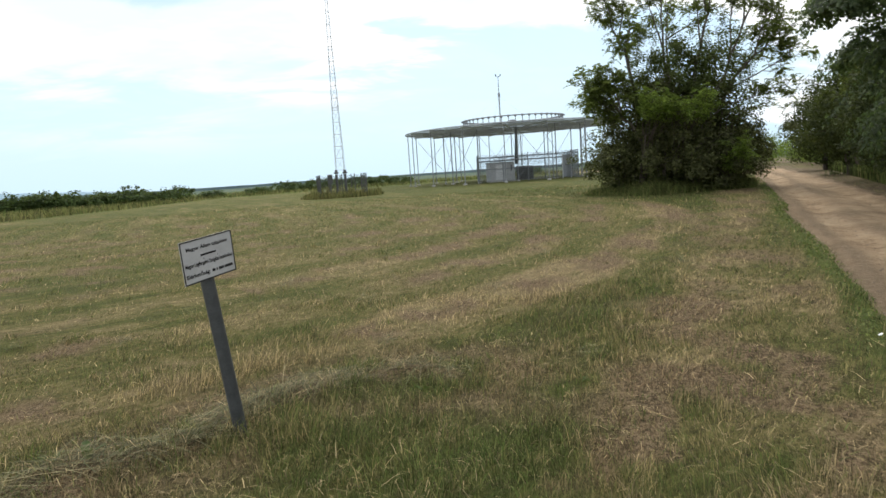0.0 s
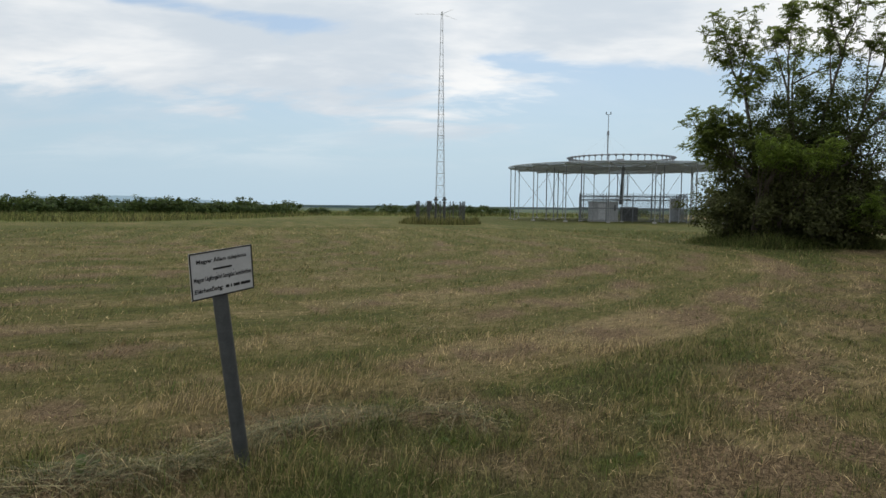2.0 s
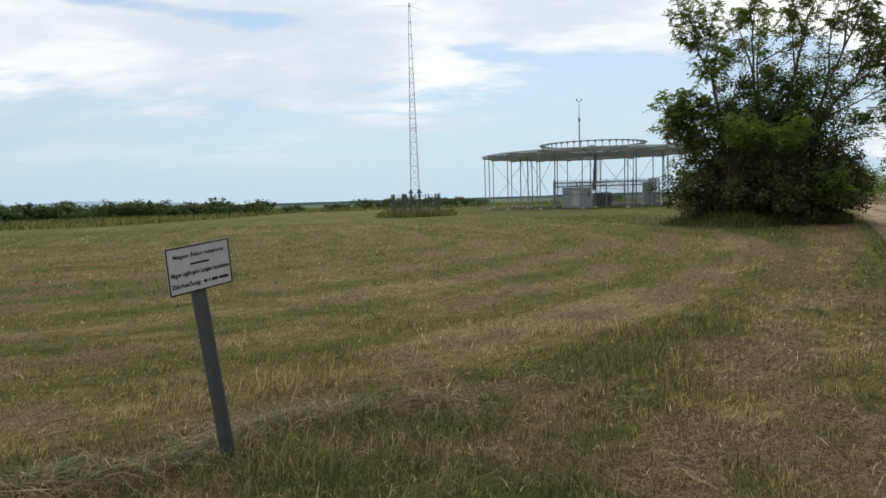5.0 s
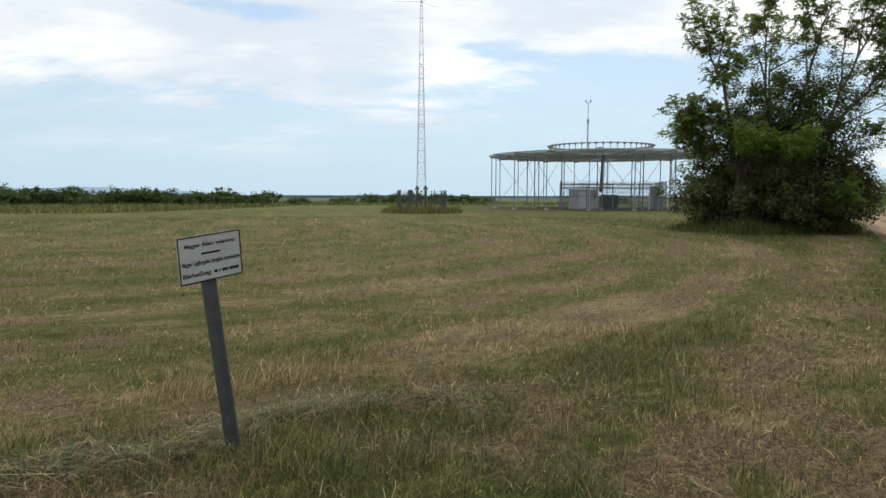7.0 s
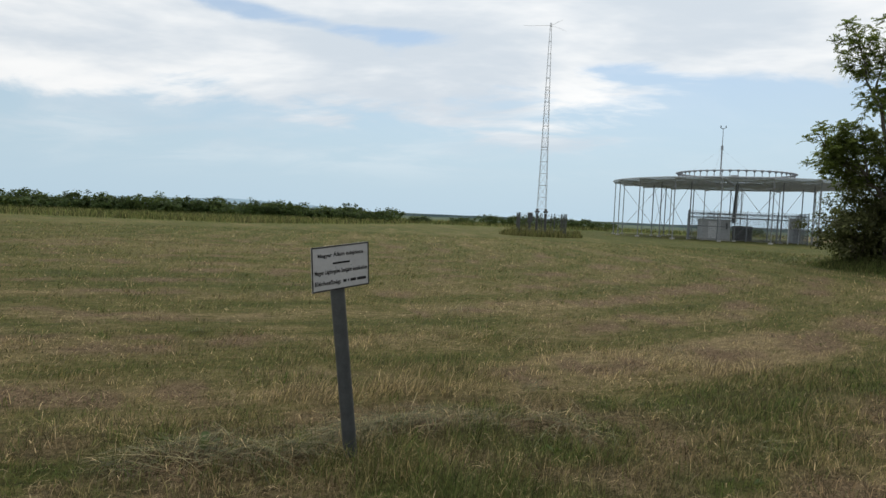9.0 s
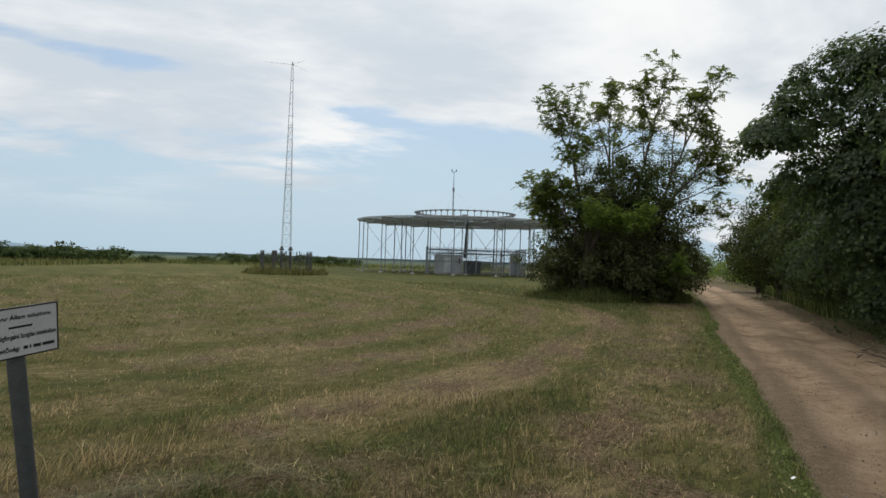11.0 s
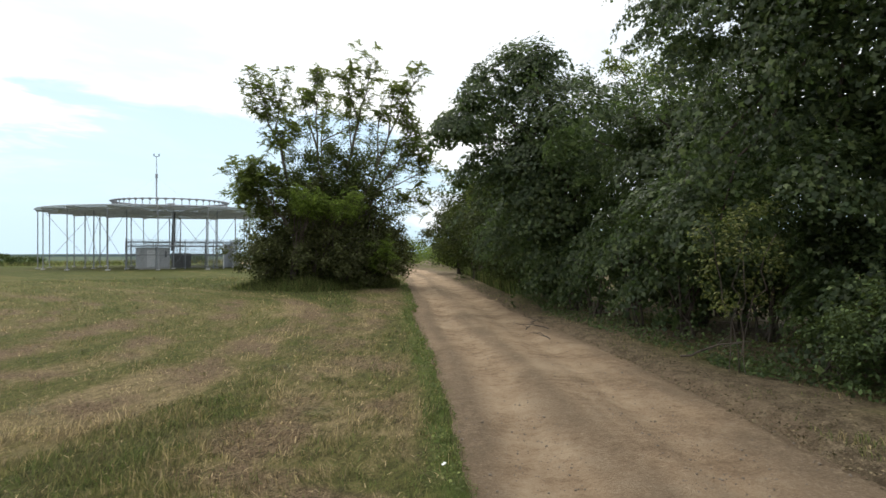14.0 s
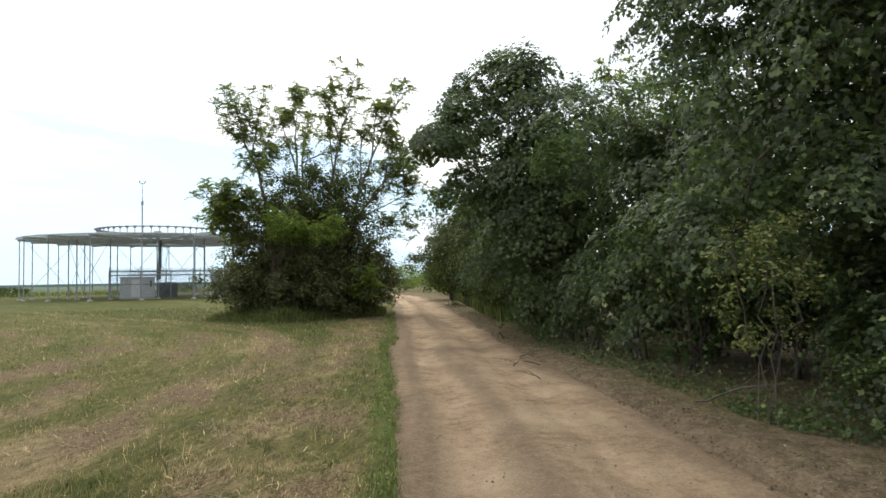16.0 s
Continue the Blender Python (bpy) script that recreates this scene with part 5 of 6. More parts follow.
def build_big_tree():
    """The open-crowned ash over its dark thicket."""
    base = np.array((15.3, 29.3, 0.0))
    root = thing("ash_tree", "tall open-crowned tree with several leaning stems", "tree", at=base)
    tips = [(-3.3, 0.4, 9.6), (-0.9, -0.7, 9.8), (1.5, -1.9, 10.7), (3.2, -3.0, 9.8), (0.5, 1.5, 9.0), (-4.45, -0.5, 4.9), (3.9, -3.2, 6.9),
            (-2.1, 0.2, 9.5), (-1.6, -0.9, 8.7), (0.1, -1.6, 10.0), (0.6, -1.2, 8.8), (2.4, -2.4, 9.5), (1.7, -2.2, 8.4), (2.2, 0.8, 8.2),
            (-1.3, 1.5, 8.2), (-2.5, -0.4, 6.9), (-3.4, -0.8, 5.7), (-3.6, 0.4, 3.9), (3.3, -2.2, 6.6), (4.0, -3.0, 5.6), (4.0, -2.6, 4.3), (3.2, -2.6, 7.9), (-4.1, 0.2, 4.3), (-3.9, -0.7, 5.2), (-4.3, -0.8, 4.4)]
    main = range(7)
    stems = []
    for k in main:
        tip = np.array(tips[k])
        foot = np.array((tip[0] * 0.08 + rng.normal(0, 0.12), tip[1] * 0.08 + rng.normal(0, 0.12), -0.1))
        stems.append(limb(foot, tip, 0.11, 0.014, 0.07 if k < 5 else 0.16, 14, 0.018))
    forks = [np.array(q) for line in stems for q, _ in line[3:11]]
    for tip in tips[7:]:
        tip = np.array(tip)
        best = min((f for f in forks if f[2] < tip[2] - 0.6), key=lambda f: abs(np.linalg.norm(f - tip) - 2.2) + 0.5 * np.hypot(*(f - tip)[:2]))
        stems.append(limb(best, tip, 0.045, 0.012, 0.03, 10, 0.02))
    second = twigs(stems[:7], 130, 0.8, 0.1, 0.010, 0.74) + twigs(stems[7:], 210, 0.75, 0.1, 0.010, 0.55)
    third = twigs(second, 780, 0.42, 0.0, 0.006, 0.5)
    for line in stems:
        adopt(new("stem", tubes("stem", [line], ASH_BARK)), root)
    tagged(adopt(new("twig_work", tubes("twig_work", second + third, ASH_BARK)), root), kind="stuff")
    ends = [q[-3:] for q in stems]
    a = sprays(third, 5, 0.34, 11, 0.09, start=0.75)
    b = sprays(second, 4, 0.34, 11, 0.09, start=0.85)
    c = sprays(ends, 9, 0.34, 11, 0.09, start=0.6)
    pos, nrm, tw = join(a, b, c)
    adopt(new("crown", leaf_mesh("crown", pos, nrm, 0.115 * rng.uniform(0.7, 1.25, len(pos)), LEAF_ASH, "leaf", tw)), root, "feathery mid-green leaves with gaps")


def build_thicket():
    spec = [(13.4, 30.2, 2.0, 4.0), (15.4, 28.6, 2.3, 5.0), (17.6, 28.4, 1.8, 4.0), (16.9, 29.4, 1.3, 5.6), (12.4, 29.4, 1.3, 2.4), (16.2, 31.0, 2.4, 5.4), (15.6, 29.8, 1.7, 6.7), (14.2, 29.6, 1.3, 5.6), (18.4, 28.9, 1.5, 3.4), (14.0, 27.8, 1.6, 3.4), (16.7, 27.2, 1.5, 2.6), (15.2, 27.2, 1.2, 2.0)]
    for x, y, r, h in spec:
        bush("thicket_shrub", "dense dark green shrub in the thicket below the tall tree", x, y, r, h, LEAF_DARK, 0.14, int(40 * r), 80, group="thicket", lump=0.5, clump=0.45)
    for x, y, r, h, low in ((15.3, 29.0, 1.8, 7.7, 2.8), (17.0, 28.2, 1.8, 7.4, 2.6), (13.7, 29.6, 1.3, 6.0, 2.4)):
        bush("thicket_shrub", "fine-leaved green shrub that grows up between the tall stems", x, y, r, h, LEAF_MID, 0.11, int(54 * r), 84, group="thicket", lump=0.5, clump=0.42, low=low)
    # bare stems that arch out of the thicket
    root = thing("dead_bramble", "bare brown stems arching out of the thicket", "shrub", at=(15.2, 27.6, 0))
    for _ in range(22):
        q = rng.uniform(-2.4, 2.4)
        a = np.array((q * 0.6, rng.uniform(0.2, 1.0), -0.05))
        b = np.array((q + rng.normal(0, 0.8), -0.9 + 0.25 * abs(q) + rng.normal(0, 0.25), rng.uniform(0.9, 2.9)))
        adopt(new("stem", tubes("stem", [limb(a, b, 0.035, 0.012, 0.22, 9, 0.05)], ASH_BARK)), root)
    for x, y, r, h, low in ((13.2, 26.3, 1.0, 4.15, 3.4), (14.4, 25.8, 1.05, 4.0, 3.3), (16.4, 25.8, 0.35, 2.2, 0.9)):
        root = thing("locust_sapling", "bright green young locust in front of the thicket", "shrub", "locust saplings", at=(x, y + 2.2, 0))
        lines = [limb((rng.normal(0, 0.1), rng.normal(0, 0.1), -0.05), (rng.uniform(-r, r) * 0.8, -2.6 + rng.uniform(-0.4, 0.8), rng.uniform(low, h)), 0.03, 0.008, 0.16, 8) for _ in range(int(4 + 8 * r))]
        sub = twigs(lines, int(80 * r), 0.75, -0.05, 0.007, 0.7)
        for line in lines:
            adopt(new("stem", tubes("stem", [line], BARK)), root)
        tagged(adopt(new("twig_work", tubes("twig_work", sub, BARK)), root), kind="stuff")
        pos, nrm, tw = sprays(sub, 8, 0.34, 11, 0.10, 0.4, 0.3)
        keep = pos[:, 2] > low - 0.1 + rng.normal(0, 0.2, len(pos))
        adopt(new("foliage", leaf_mesh("foliage", pos[keep], nrm[keep], 0.10 * rng.uniform(0.7, 1.2, keep.sum()), LEAF_BRIGHT, "leaf", tw[keep])), root)


def wood_tree(x, y, r, h, low, material, leaf, count, each, shape, label, group="roadside trees", lean=(0, 0), clump=0.62, boughs=(), fill=200, sprigs=0):
    root = thing("roadside_tree", label, "tree", group, at=(x, y, 0))
    top = np.array((lean[0], lean[1], h * 0.9))
    lines = [limb((0, 0, -0.1), top, 0.16, 0.03, 0.0, 12, 0.03)]
    for _ in range(9):
        i = rng.integers(3, 9)
        a = np.array(lines[0][i][0])
        q = rng.uniform(0, 2 * math.pi)
        lines.append(limb(a, a + np.array((math.cos(q) * r * 0.75, math.sin(q) * r * 0.75, rng.uniform(0.4, 0.3 * h))), 0.07, 0.015, 0.08))
    adopt(new("trunk", tubes("trunk", lines[:1], BARK)), root)
    for line in lines[1:]:
        adopt(new("branch", tubes("branch", [line], BARK)), root)
    pos, nrm, c = clumps((lean[0] * 0.6, lean[1] * 0.6, (low + h) / 2), (r, r, (h - low) / 2), count, each, clump, floor=max(0.05, low - 0.5), lump=0.28, tier=shape == "palm")
    for bx, by, bz, br, bh, bn in boughs:
        lines.append(limb(lines[0][7][0], (bx, by, bz), 0.06, 0.015, 0.05))
        adopt(new("branch", tubes("branch", lines[-1:], BARK)), root)
        more = clumps((bx, by, bz), (br, br, bh), bn, each, clump * 0.75, floor=0.1, lump=0.25, tier=shape == "palm")
        k = bn * 26
        q = rng.normal(size=(k, 3))
        q = q / np.linalg.norm(q, axis=1)[:, None] * rng.uniform(0, 1, (k, 1)) ** 0.4 * np.array((br, br, bh)) * 0.85
        pos = np.concatenate([pos, more[0], q + np.array((bx, by, bz))])
        nrm = np.concatenate([nrm, more[1], rng.normal(size=(k, 3)) + np.array((0, 0, 0.3))])
    # young shoots that stand out of the crown
    shoots = []
    high = c[c[:, 2] > np.quantile(c[:, 2], 0.45)]
    axis = np.array((lean[0] * 0.6, lean[1] * 0.6, (low + h) / 2))
    for _ in range(sprigs):
        a = high[rng.integers(len(high))]
        d = (a - axis) / np.linalg.norm(a - axis) + np.array((0, 0, 0.9)) + rng.normal(0, 0.25, 3)
        d /= np.linalg.norm(d)
        shoots.append(limb(a - 0.3 * d, a + d * rng.uniform(0.3, 0.7), 0.014, 0.004, 0.05, 6, 0.05))
        line = np.array([q for q, _ in shoots[-1]])[1:]
        more = np.repeat(line, 7, 0) + rng.normal(0, 0.11, (len(line) * 7, 3))
        pos, nrm = np.concatenate([pos, more]), np.concatenate([nrm, rng.normal(0, 0.6, more.shape) + np.array((0, 0, 0.7))])
    if shoots:
        tagged(adopt(new("twig_work", tubes("twig_work", shoots, BARK)), root), kind="stuff")
    adopt(new("crown", leaf_mesh("crown", pos, nrm, leaf * rng.uniform(0.6, 1.25, len(pos)), material, shape)), root)
    inner(root, (lean[0] * 0.6, lean[1] * 0.6, (low + h) / 2), (r * 0.80, r * 0.80, (h - low) * 0.43), material, size=0.15 if y < 12 else 0.19, fill=fill * (1.5 if y < 12 else 0.9))
    return root


def build_wood():
    M = "dark green field maple leaning over the farm track"
    # near trees: lobed leaves that can be told apart
    wood_tree(12.8, 0.0, 3.1, 12.0, 0.0, LEAF_MAPLE, 0.096, 200, 126, "palm", M, boughs=((-1.5, 1.8, 3.4, 1.5, 1.4, 18), (-1.4, 1.8, 6.2, 1.6, 1.6, 20), (-1.2, 2.0, 1.8, 1.2, 1.0, 12), (0.0, 2.6, 3.0, 1.7, 1.6, 26), (0.2, 2.6, 5.6, 1.7, 1.6, 26), (-1.4, 0.4, 4.6, 1.6, 1.8, 20)), fill=240, sprigs=26)
    wood_tree(13.2, 4.4, 3.0, 12.0, 0.3, LEAF_MAPLE, 0.098, 220, 126, "palm", M, boughs=((-1.2, 3.2, 6.2, 1.0, 0.9, 14), (-1.1, 3.1, 7.3, 1.2, 1.0, 16), (-1.0, 3.0, 5.2, 0.9, 0.8, 12), (-0.6, 2.4, 6.6, 1.4, 1.4, 22), (-0.9, 2.8, 8.7, 1.5, 1.2, 18), (-2.0, -0.6, 5.0, 1.4, 1.3, 16), (-1.4, 2.0, 3.4, 1.3, 1.0, 14), (-2.2, 0.2, 2.6, 1.0, 0.7, 9), (-2.4, 1.6, 2.2, 1.0, 0.75, 14), (-1.7, 3.1, 2.2, 1.0, 0.8, 14)), fill=270, sprigs=40)
    wood_tree(14.7, 8.8, 2.3, 5.9, 0.0, LEAF_MAPLE, 0.108, 130, 130, "palm", M, sprigs=20, boughs=((-1.6, 1.8, 4.4, 1.3, 1.2, 18),))
    wood_tree(15.9, 13.2, 2.3, 6.9, 0.0, LEAF_MAPLE, 0.115, 150, 130, "palm", M, lean=(-0.8, 0.8), boughs=((-3.1, 2.2, 5.3, 1.0, 0.55, 18), (-2.1, 1.9, 5.9, 1.3, 1.1, 20), (-2.3, 2.3, 6.9, 0.5, 0.6, 6), (-1.4, 1.3, 6.9, 1.1, 1.0, 16), (-2.2, 2.0, 4.0, 1.2, 1.0, 14), (-1.6, 0.4, 6.9, 0.7, 0.8, 12)), sprigs=34)
    wood_tree(17.6, 16.2, 2.2, 5.4, 0.0, LEAF_MAPLE, 0.14, 90, 100, "palm", M, lean=(-0.6, 0.2), sprigs=14)
    wood_tree(19.5, 19.9, 2.3, 5.8, 0.0, LEAF_PLUM, 0.15, 80, 140, "leaf", M)
    wood_tree(22.9, 25.0, 2.3, 5.8, 0.0, LEAF_PLUM, 0.16, 70, 130, "leaf", "dark bushy tree beside the farm track")
    wood_tree(26.9, 31.9, 2.4, 6.0, 0.0, LEAF_PLUM, 0.17, 70, 120, "leaf", "dark bushy tree beside the farm track")
    wood_tree(31.9, 40.0, 2.8, 5.6, 0.0, LEAF_PLUM, 0.19, 70, 110, "leaf", "dark bushy tree beside the farm track")
    wood_tree(26.2, 30.4, 1.2, 6.6, 3.2, LEAF_ASH, 0.16, 34, 90, "leaf", "light green young tree at the bend of the track", clump=0.5)
    # a feathery crown that looks over the hedge
    root = thing("roadside_tree", "thin feathery tree looking over the hedge", "tree", "roadside trees", at=(20.2, 13.9, 0))
    lines = [limb((0, 0, -0.1), (rng.normal(0, 0.9), rng.normal(0, 0.9), rng.uniform(7.2, 8.6)), 0.08, 0.012, 0.03, 12) for _ in range(5)]
    sub = twigs(lines, 60, 0.9, 0.2, 0.008, 0.6)
    for line in lines:
        adopt(new("stem", tubes("stem", [line], BARK)), root)
    tagged(adopt(new("twig_work", tubes("twig_work", sub, BARK)), root), kind="stuff")
    pos, nrm, tw = sprays(sub, 8, 0.4, 9, 0.13, 0.4, 0.2)
    adopt(new("crown", leaf_mesh("crown", pos, nrm, 0.14 * rng.uniform(0.7, 1.2, len(pos)), LEAF_ASH, "leaf", tw)), root)
    # shrubs along the hedge's foot, and an added backing row behind it
    row = [(10.5, 0.6, 1.3, 2.4, LEAF_MAPLE), (10.3, 2.6, 1.1, 1.6, LEAF_MAPLE), (10.9, 3.9, 1.0, 1.5, LEAF_MAPLE), (12.5, 7.8, 1.1, 2.8, LEAF_MAPLE), (13.3, 9.6, 1.1, 2.8, LEAF_MAPLE),
           (14.2, 11.4, 1.1, 2.6, LEAF_MAPLE), (15.2, 13.2, 1.2, 2.6, LEAF_MAPLE), (16.7, 15.2, 1.2, 2.6, LEAF_MAPLE), (18.6, 17.6, 1.2, 2.4, LEAF_PLUM), (21.0, 20.8, 1.4, 2.4, LEAF_PLUM), (24.2, 25.4, 1.4, 2.6, LEAF_PLUM), (28.2, 31.8, 1.6, 2.6, LEAF_PLUM)]
    # added behind the hedge to block light that would show through its gaps
    row += [(12.6, 4.4, 1.5, 2.4, LEAF_MAPLE), (13.3, 6.4, 1.6, 2.5, LEAF_MAPLE), (14.4, 8.9, 1.5, 2.4, LEAF_MAPLE), (12.2, 2.0, 1.4, 2.2, LEAF_MAPLE), (15.2, 6.0, 1.7, 2.6, LEAF_PLUM), (14.6, 3.4, 1.7, 2.4, LEAF_PLUM), (14.5, 7.7, 1.2, 2.2, LEAF_PLUM), (16.8, 9.6, 1.8, 2.8, LEAF_PLUM), (17.2, 6.6, 1.8, 2.6, LEAF_PLUM), (18.4, 12.4, 1.8, 2.8, LEAF_PLUM)]
    for x, y, r, h, mt in row:
        near = y < 15
        bush("hedge_shrub", "leafy green shrub of the hedge and of its added backing", x, y, r, h, mt, 0.10 if near else 0.13, int(34 * r), 66 if near else 64, "palm" if near else "broad", group="hedge shrubs", clump=0.36, low=0.12 if 5 < y < 9 else 0.0)
    bush("elm_shrub", "yellow-green spindly shrub in front of the hedge", 9.75, 5.1, 0.65, 2.5, LEAF_YELLOW, 0.055, 60, 30, low=0.45, clump=0.19, stems=4, thin=0.22)
    for x, y, r, h in ((9.7, 2.9, 0.9, 1.35), (10.0, 4.0, 0.6, 0.85), (9.4, 1.6, 0.9, 1.4)):
        bush("hedge_shrub", "fresh green weedy shrub at the foot of the hedge", x, y, r, h, LEAF_NETTLE, 0.055, int(60 * r), 90, "leaf", group="hedge shrubs", clump=0.26)
    # low leafy growth along the foot of the hedge
    n = 7000
    foot = [(9.0, 0.2), (9.5, 2.6), (9.9, 4.4), (10.5, 5.7), (12.3, 8.9), (14.1, 12.6), (16.6, 15.6), (19.2, 19.2), (23.6, 25.6)]
    p = np.array(foot)
    k = rng.integers(0, len(p) - 1, n)
    q = rng.uniform(0, 1, n)[:, None]
    c = p[k] * (1 - q) + p[k + 1] * q
    off = np.abs(rng.normal(0, 0.6, n)) - 0.45 + 0.5 * (fbm(c[:, 0] * 1.3, c[:, 1] * 1.3, 95) - 0.5)
    c = c + off[:, None] * np.array((0.835, -0.55))
    top = np.clip(0.06 + 0.32 * (off + 0.5), 0.04, 0.5) * (0.4 + 1.2 * fbm(c[:, 0] * 1.6, c[:, 1] * 1.6, 96))
    pos = np.c_[c, rng.uniform(0.02, 1, n) * top]
    nrm = rng.normal(0, 0.5, (n, 3)) + np.array([-0.25, -0.1, 1.0])
    me = leaf_mesh("hedge_undergrowth", pos, nrm, 0.06 * rng.uniform(0.5, 1.3, n), LEAF_NETTLE, "broad")
    tagged(new("hedge_undergrowth", me), "low leafy weeds along the foot of the hedge", "undergrowth", kind="stuff")
    for x, y, r, h in ((37.5, 45.5, 2.2, 2.4), (40.0, 50, 2.2, 2.4), (43.0, 55, 2.6, 2.8), (46.0, 61, 3.0, 3.2), (47.5, 70, 3.2, 3.6), (44, 84, 3.4, 3.4)):
        bush("bend_shrub", "light green rank bushes at the bend of the track", x, y, r, h, LEAF_BRIGHT, 0.2, 32, 44, group="bend shrubs", clump=0.6)


def build_far_growth():
    # hedge on the far side of the field
    for k in range(46):
        q = k / 45
        x, y = -66 + 43 * q + rng.normal(0, 0.8), 62 + 26 * q + rng.normal(0, 1.2)
        h = rng.uniform(1.4, 2.7) * (1 - 0.22 * q)
        bush("far_hedge_bush", "rounded green bush in the far hedge", x, y, rng.uniform(1.7, 2.5), h, LEAF_FAR, 0.34, 30, 24, group="far hedge", stems=3, clump=0.5)
    for x, y, r, h in ((-19, 94, 1.6, 0.9), (-13, 98, 2, 1.0), (-9.5, 104, 2.4, 1.5), (-6, 106, 2.4, 1.6), (-3, 108, 2.4, 1.7), (1.5, 106, 2.4, 1.6), (5, 106, 2.4, 1.5), (8, 104, 2.2, 1.2), (30, 108, 3, 1.2), (42, 104, 3, 1.6)):
        bush("field_bush", "low dark bush beyond the field", x, y, r, h, LEAF_FAR, 0.26, 26, 46, group="field bushes", stems=3, clump=0.45)


def ridge(name, label, dist, a0, a1, base, height, material, seed, step=0.15, wave=14):
    a = np.radians(np.arange(a0, a1, step))
    h = base + height * fbm(np.degrees(a) / wave, 0 * a, seed, 4)
    x, y = np.sin(a) * dist, np.cos(a) * dist
    x2, y2 = np.sin(a) * dist * 1.08, np.cos(a) * dist * 1.08
    n = len(a)
    v = np.concatenate([np.c_[x, y, 0 * a - 30], np.c_[x, y, h], np.c_[x2, y2, 0 * a - 30]])
    i = np.arange(n - 1)
    f = np.concatenate([np.stack([i, i + 1, n + i + 1, n + i], -1), np.stack([n + i, n + i + 1, 2 * n + i + 1, 2 * n + i], -1)])
    tagged(new(name, mesh_np(name, v, f, material, True)), label, "backdrop", kind="structure")


build_big_tree()
build_thicket()
build_wood()
build_far_growth()
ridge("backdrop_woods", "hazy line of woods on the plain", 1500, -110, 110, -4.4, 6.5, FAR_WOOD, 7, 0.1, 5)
ridge("backdrop_hills", "hills at the horizon, tinted faint blue for haze", 4300, -75, -16, -40, 95, FAR_HILL, 12, 0.3, 14)

# ---------------------------------------------------------------- small things on the ground


def build_small():
    n = 4500
    s = rng.uniform(0, 1, n)
    k = rng.integers(2, 7, n)
    p = np.array(ROAD_MID)
    c = p[k] + (p[k + 1] - p[k]) * s[:, None]
    t = p[k + 1] - p[k]
    t = t / np.linalg.norm(t, axis=1)[:, None]
    off = rng.normal(0, 0.9, n)
    x, y = c[:, 0] - t[:, 1] * off, c[:, 1] + t[:, 0] * off
    r = rng.uniform(0.003, 0.009, n) + 0.013 * rng.uniform(0, 1, n) ** 8
    octa = np.array([(1, 0, 0), (-1, 0, 0), (0, 1, 0), (0, -1, 0), (0, 0, 0.7), (0, 0, -0.7)], float)
    v = np.stack([x, y, np.full(n, -0.045)], -1)[:, None] + octa[None] * r[:, None, None] * rng.uniform(0.6, 1.3, (n, 6, 1))
    tri = np.array([(0, 2, 4), (2, 1, 4), (1, 3, 4), (3, 0, 4), (2, 0, 5), (1, 2, 5), (3, 1, 5), (0, 3, 5)])
    f = (6 * np.arange(n)[:, None, None] + tri[None]).reshape(-1, 3)
    tagged(new("road_gravel", mesh_np("road_gravel", v.reshape(-1, 3), f, STONE)), "loose small stones scattered on the track", "gravel", kind="stuff")
    bm = bmesh.new()
    bmesh.ops.create_grid(bm, x_segments=4, y_segments=4, size=0.015)
    for w in bm.verts:
        w.co.z = 0.01 * math.sin(w.co.x * 70) * math.cos(w.co.y * 50) + 0.03
    scrap = part("paper_scrap", bm, PAPER, None)
    scrap.location = (3.985, 4.28, 0.03)
    tagged(scrap, "crumpled white paper scrap in the grass", "litter")
    # broad-leaved weeds in the grass by the sign
    for x, y, n, size in ((-2.10, 3.72, 3, 0.12), (-2.32, 3.75, 3, 0.08), (0.1, 4.3, 3, 0.06), (1.3, 4.1, 3, 0.05)):
        root = thing("dock_plant", "broad-leaved green weed in the long grass", "weed", "broad-leaved weeds", at=(x, y, 0))
        for i in range(n):
            a = rng.uniform(0, 2 * math.pi)
            up = rng.uniform(0.7, 1.6)
            d = np.array((math.cos(a), math.sin(a), up))
            d /= np.linalg.norm(d)
            side = np.cross(d, (0, 0, 1))
            side /= np.linalg.norm(side)
            q = np.linspace(0, 1, 7)
            wid = size * 0.26 * np.sin(math.pi * np.clip(q * 0.92 + 0.06, 0, 1)) ** 0.8
            mid = q[:, None] * d * size * 1.5
            mid[:, 2] -= 0.5 * size * q**2.5
            v = np.concatenate([mid + side * wid[:, None] + [0, 0, 0.012], mid, mid - side * wid[:, None] + [0, 0, 0.012]])
            j = np.arange(6)
            f = np.concatenate([np.stack([j, j + 1, 8 + j, 7 + j], -1), np.stack([7 + j, 8 + j, 15 + j, 14 + j], -1)])
            adopt(new("leaf", mesh_np("leaf", v, f, LEAF_NETTLE, True)), root)
    # clover and plantain on the green edge of the track
    q = rng.integers(2, 8, 26000)
    c = p[q] + (p[q + 1] - p[q]) * rng.uniform(0, 1, (len(q), 1))
    t = p[q + 1] - p[q]
    t = t / np.linalg.norm(t, axis=1)[:, None]
    off = ROAD_LEFT + rng.uniform(-0.05, 0.62, len(q))
    x, y = c[:, 0] - t[:, 1] * off, c[:, 1] + t[:, 0] * off
    g = land(x, y)
    keep = (rng.uniform(0, 1, len(x)) < 0.6 * g["lush"] * smooth(fbm(x * 4, y * 4, 169), 0.38, 0.62)) & (g["edge"] > -0.04)
    x, y, z = x[keep], y[keep], g["z"][keep]
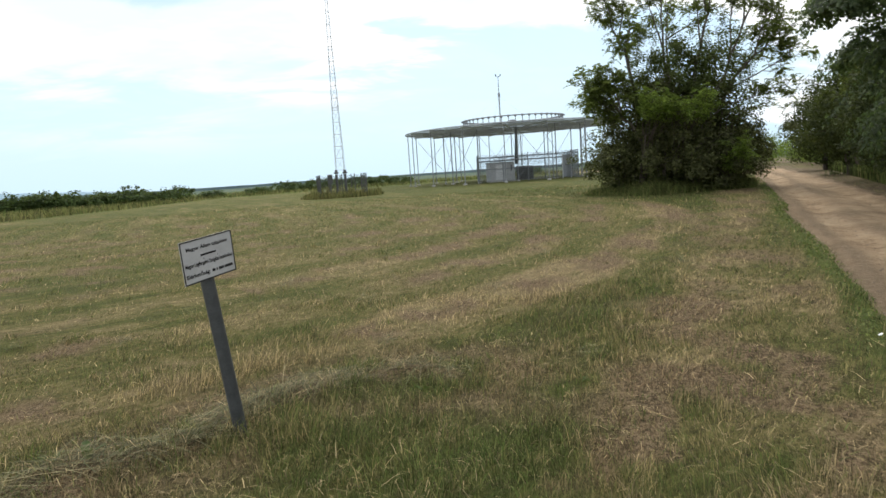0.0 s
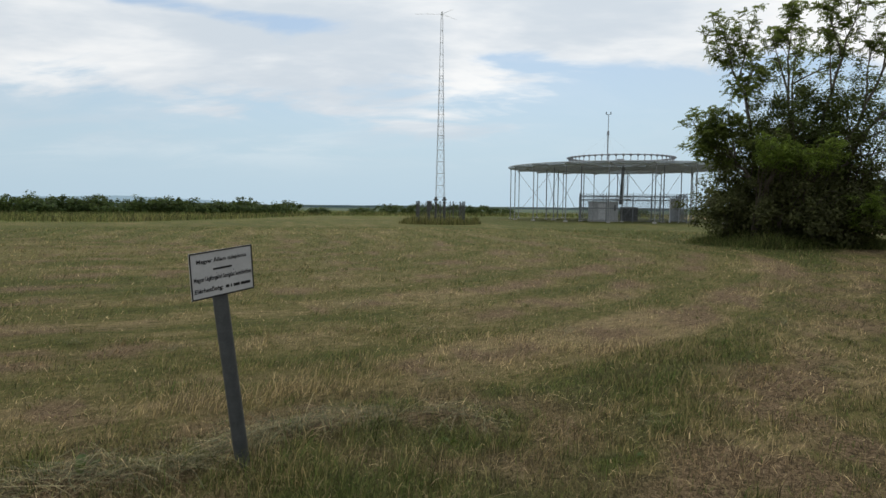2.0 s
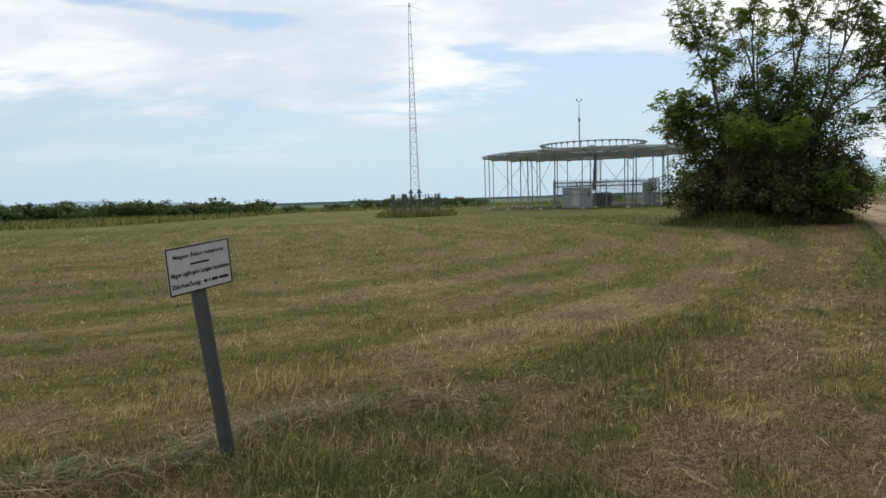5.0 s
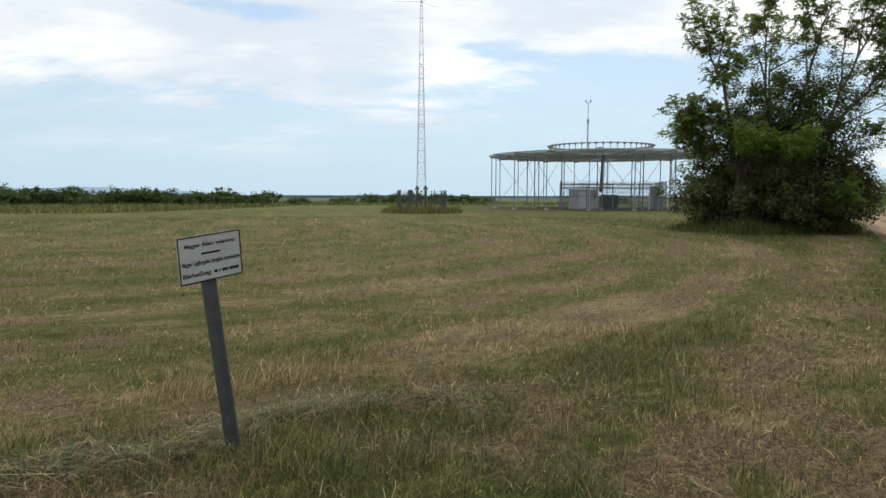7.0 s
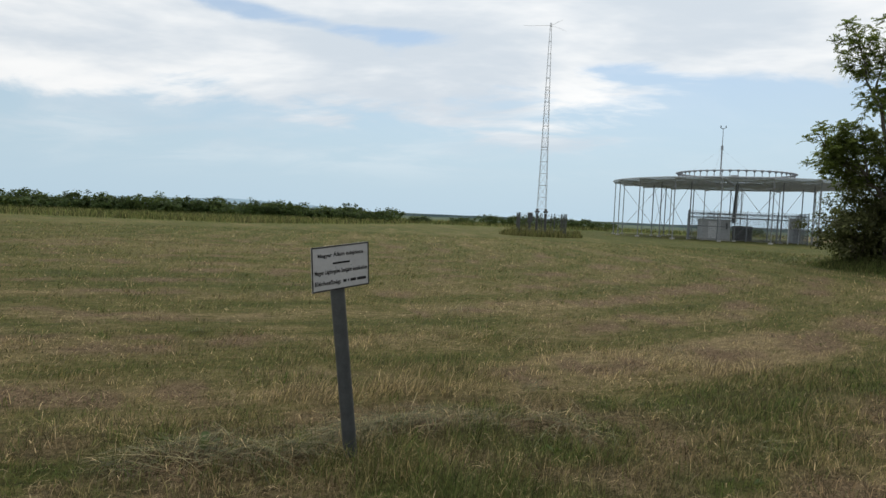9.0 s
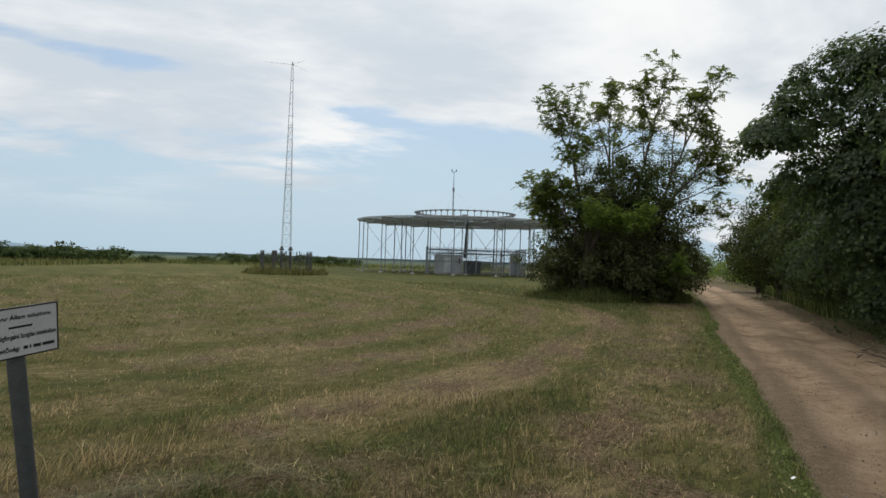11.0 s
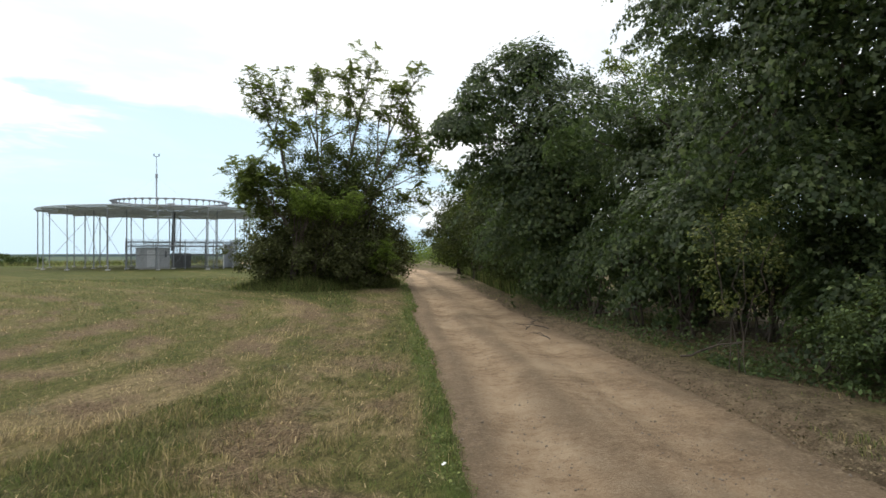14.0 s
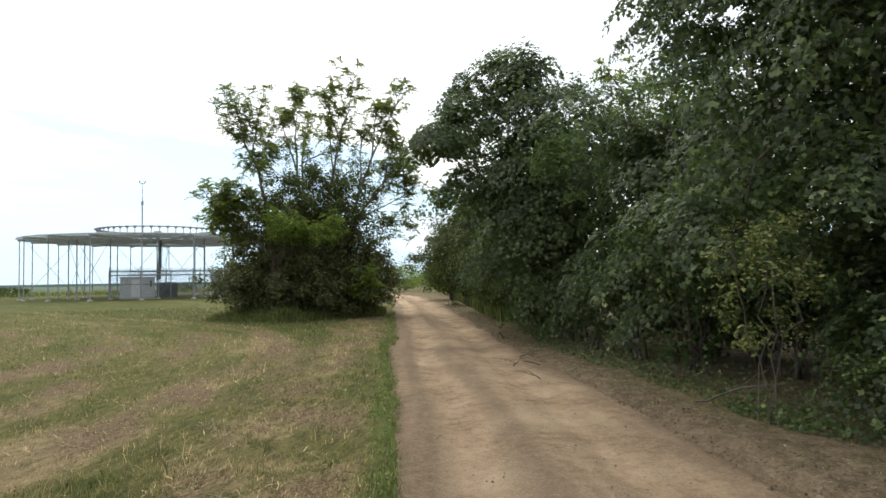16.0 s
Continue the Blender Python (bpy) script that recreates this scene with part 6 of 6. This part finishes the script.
    pos = np.c_[x, y, z + rng.uniform(0.01, 0.07, len(x))]
    me = leaf_mesh("verge_weeds", pos, rng.normal(0, 0.4, (len(x), 3)) + np.array((0, 0, 1.0)), (0.018 + 0.0012 * np.hypot(x, y)) * rng.uniform(0.6, 1.5, len(x)), LEAF_WEED, "broad")
    tagged(new("verge_weeds", me), "low clover and plantain on the track's edge", "weeds", kind="stuff")
    # dead leaves and husks blown against the hedge
    n = 11000
    s = rng.uniform(0, 1, n)
    k = rng.integers(1, 9, n)
    c = p[k] + (p[k + 1] - p[k]) * s[:, None]
    t = p[k + 1] - p[k]
    t = t / np.linalg.norm(t, axis=1)[:, None]
    off = -(ROAD_HALF - 0.15) - np.abs(rng.normal(0, 0.75, n)) + 0.35 * (fbm(c[:, 0], c[:, 1], 153) - 0.5)
    xy = np.c_[c[:, 0] - t[:, 1] * off, c[:, 1] + t[:, 0] * off]
    g = land(xy[:, 0], xy[:, 1])
    pos = np.c_[xy, np.maximum(g["z"], -0.03 - 0.05 * (off > -ROAD_HALF)) + 0.012]
    me = leaf_mesh("leaf_litter", pos, rng.normal(0, 0.35, (n, 3)) + np.array((0, 0, 1.0)), 0.026 * rng.uniform(0.5, 1.6, n), DEAD_LEAF, "broad")
    tagged(new("leaf_litter", me), "brown dead leaves along the hedge side of the track", "leaf litter", kind="stuff")
    # a dead branch that lies in the hollow of the hedge
    root = thing("fallen_branch", "thin brown dead branch lying at the foot of the hedge", "branch", at=(10.25, 6.1, 0.02))
    for a, b, r0 in (((-0.1, 0.2, 0.02), (0.2, -0.8, 0.34), 0.018), ((0.03, -0.2, 0.14), (0.45, -0.5, 0.46), 0.010), ((0.1, -0.4, 0.22), (-0.1, -0.85, 0.34), 0.008)):
        adopt(new("limb", tubes("limb", [limb(a, b, r0, r0 * 0.4, 0.04, 8, 0.05)], BARK)), root)
    # twigs by the track
    for x, y, a in ((10.9, 10.6, 30), (11.4, 10.4, 120), (10.2, 9.2, 75), (12.0, 11.6, 10)):
        root = thing("fallen_twig", "dry fallen twig on the track's edge", "twig", "fallen twigs", at=(x, y, 0.0))
        lines = [limb((0, 0, 0.0), (0.7 * math.cos(radians(a)), 0.7 * math.sin(radians(a)), 0.05), 0.014, 0.004, 0.06), limb((0.2 * math.cos(radians(a)), 0.2 * math.sin(radians(a)), 0.03), (0.3 * math.cos(radians(a + 50)), 0.5 * math.sin(radians(a + 50)), 0.1), 0.008, 0.003, 0.05)]
        adopt(new("stick", tubes("stick", lines, BARK)), root)


build_small()
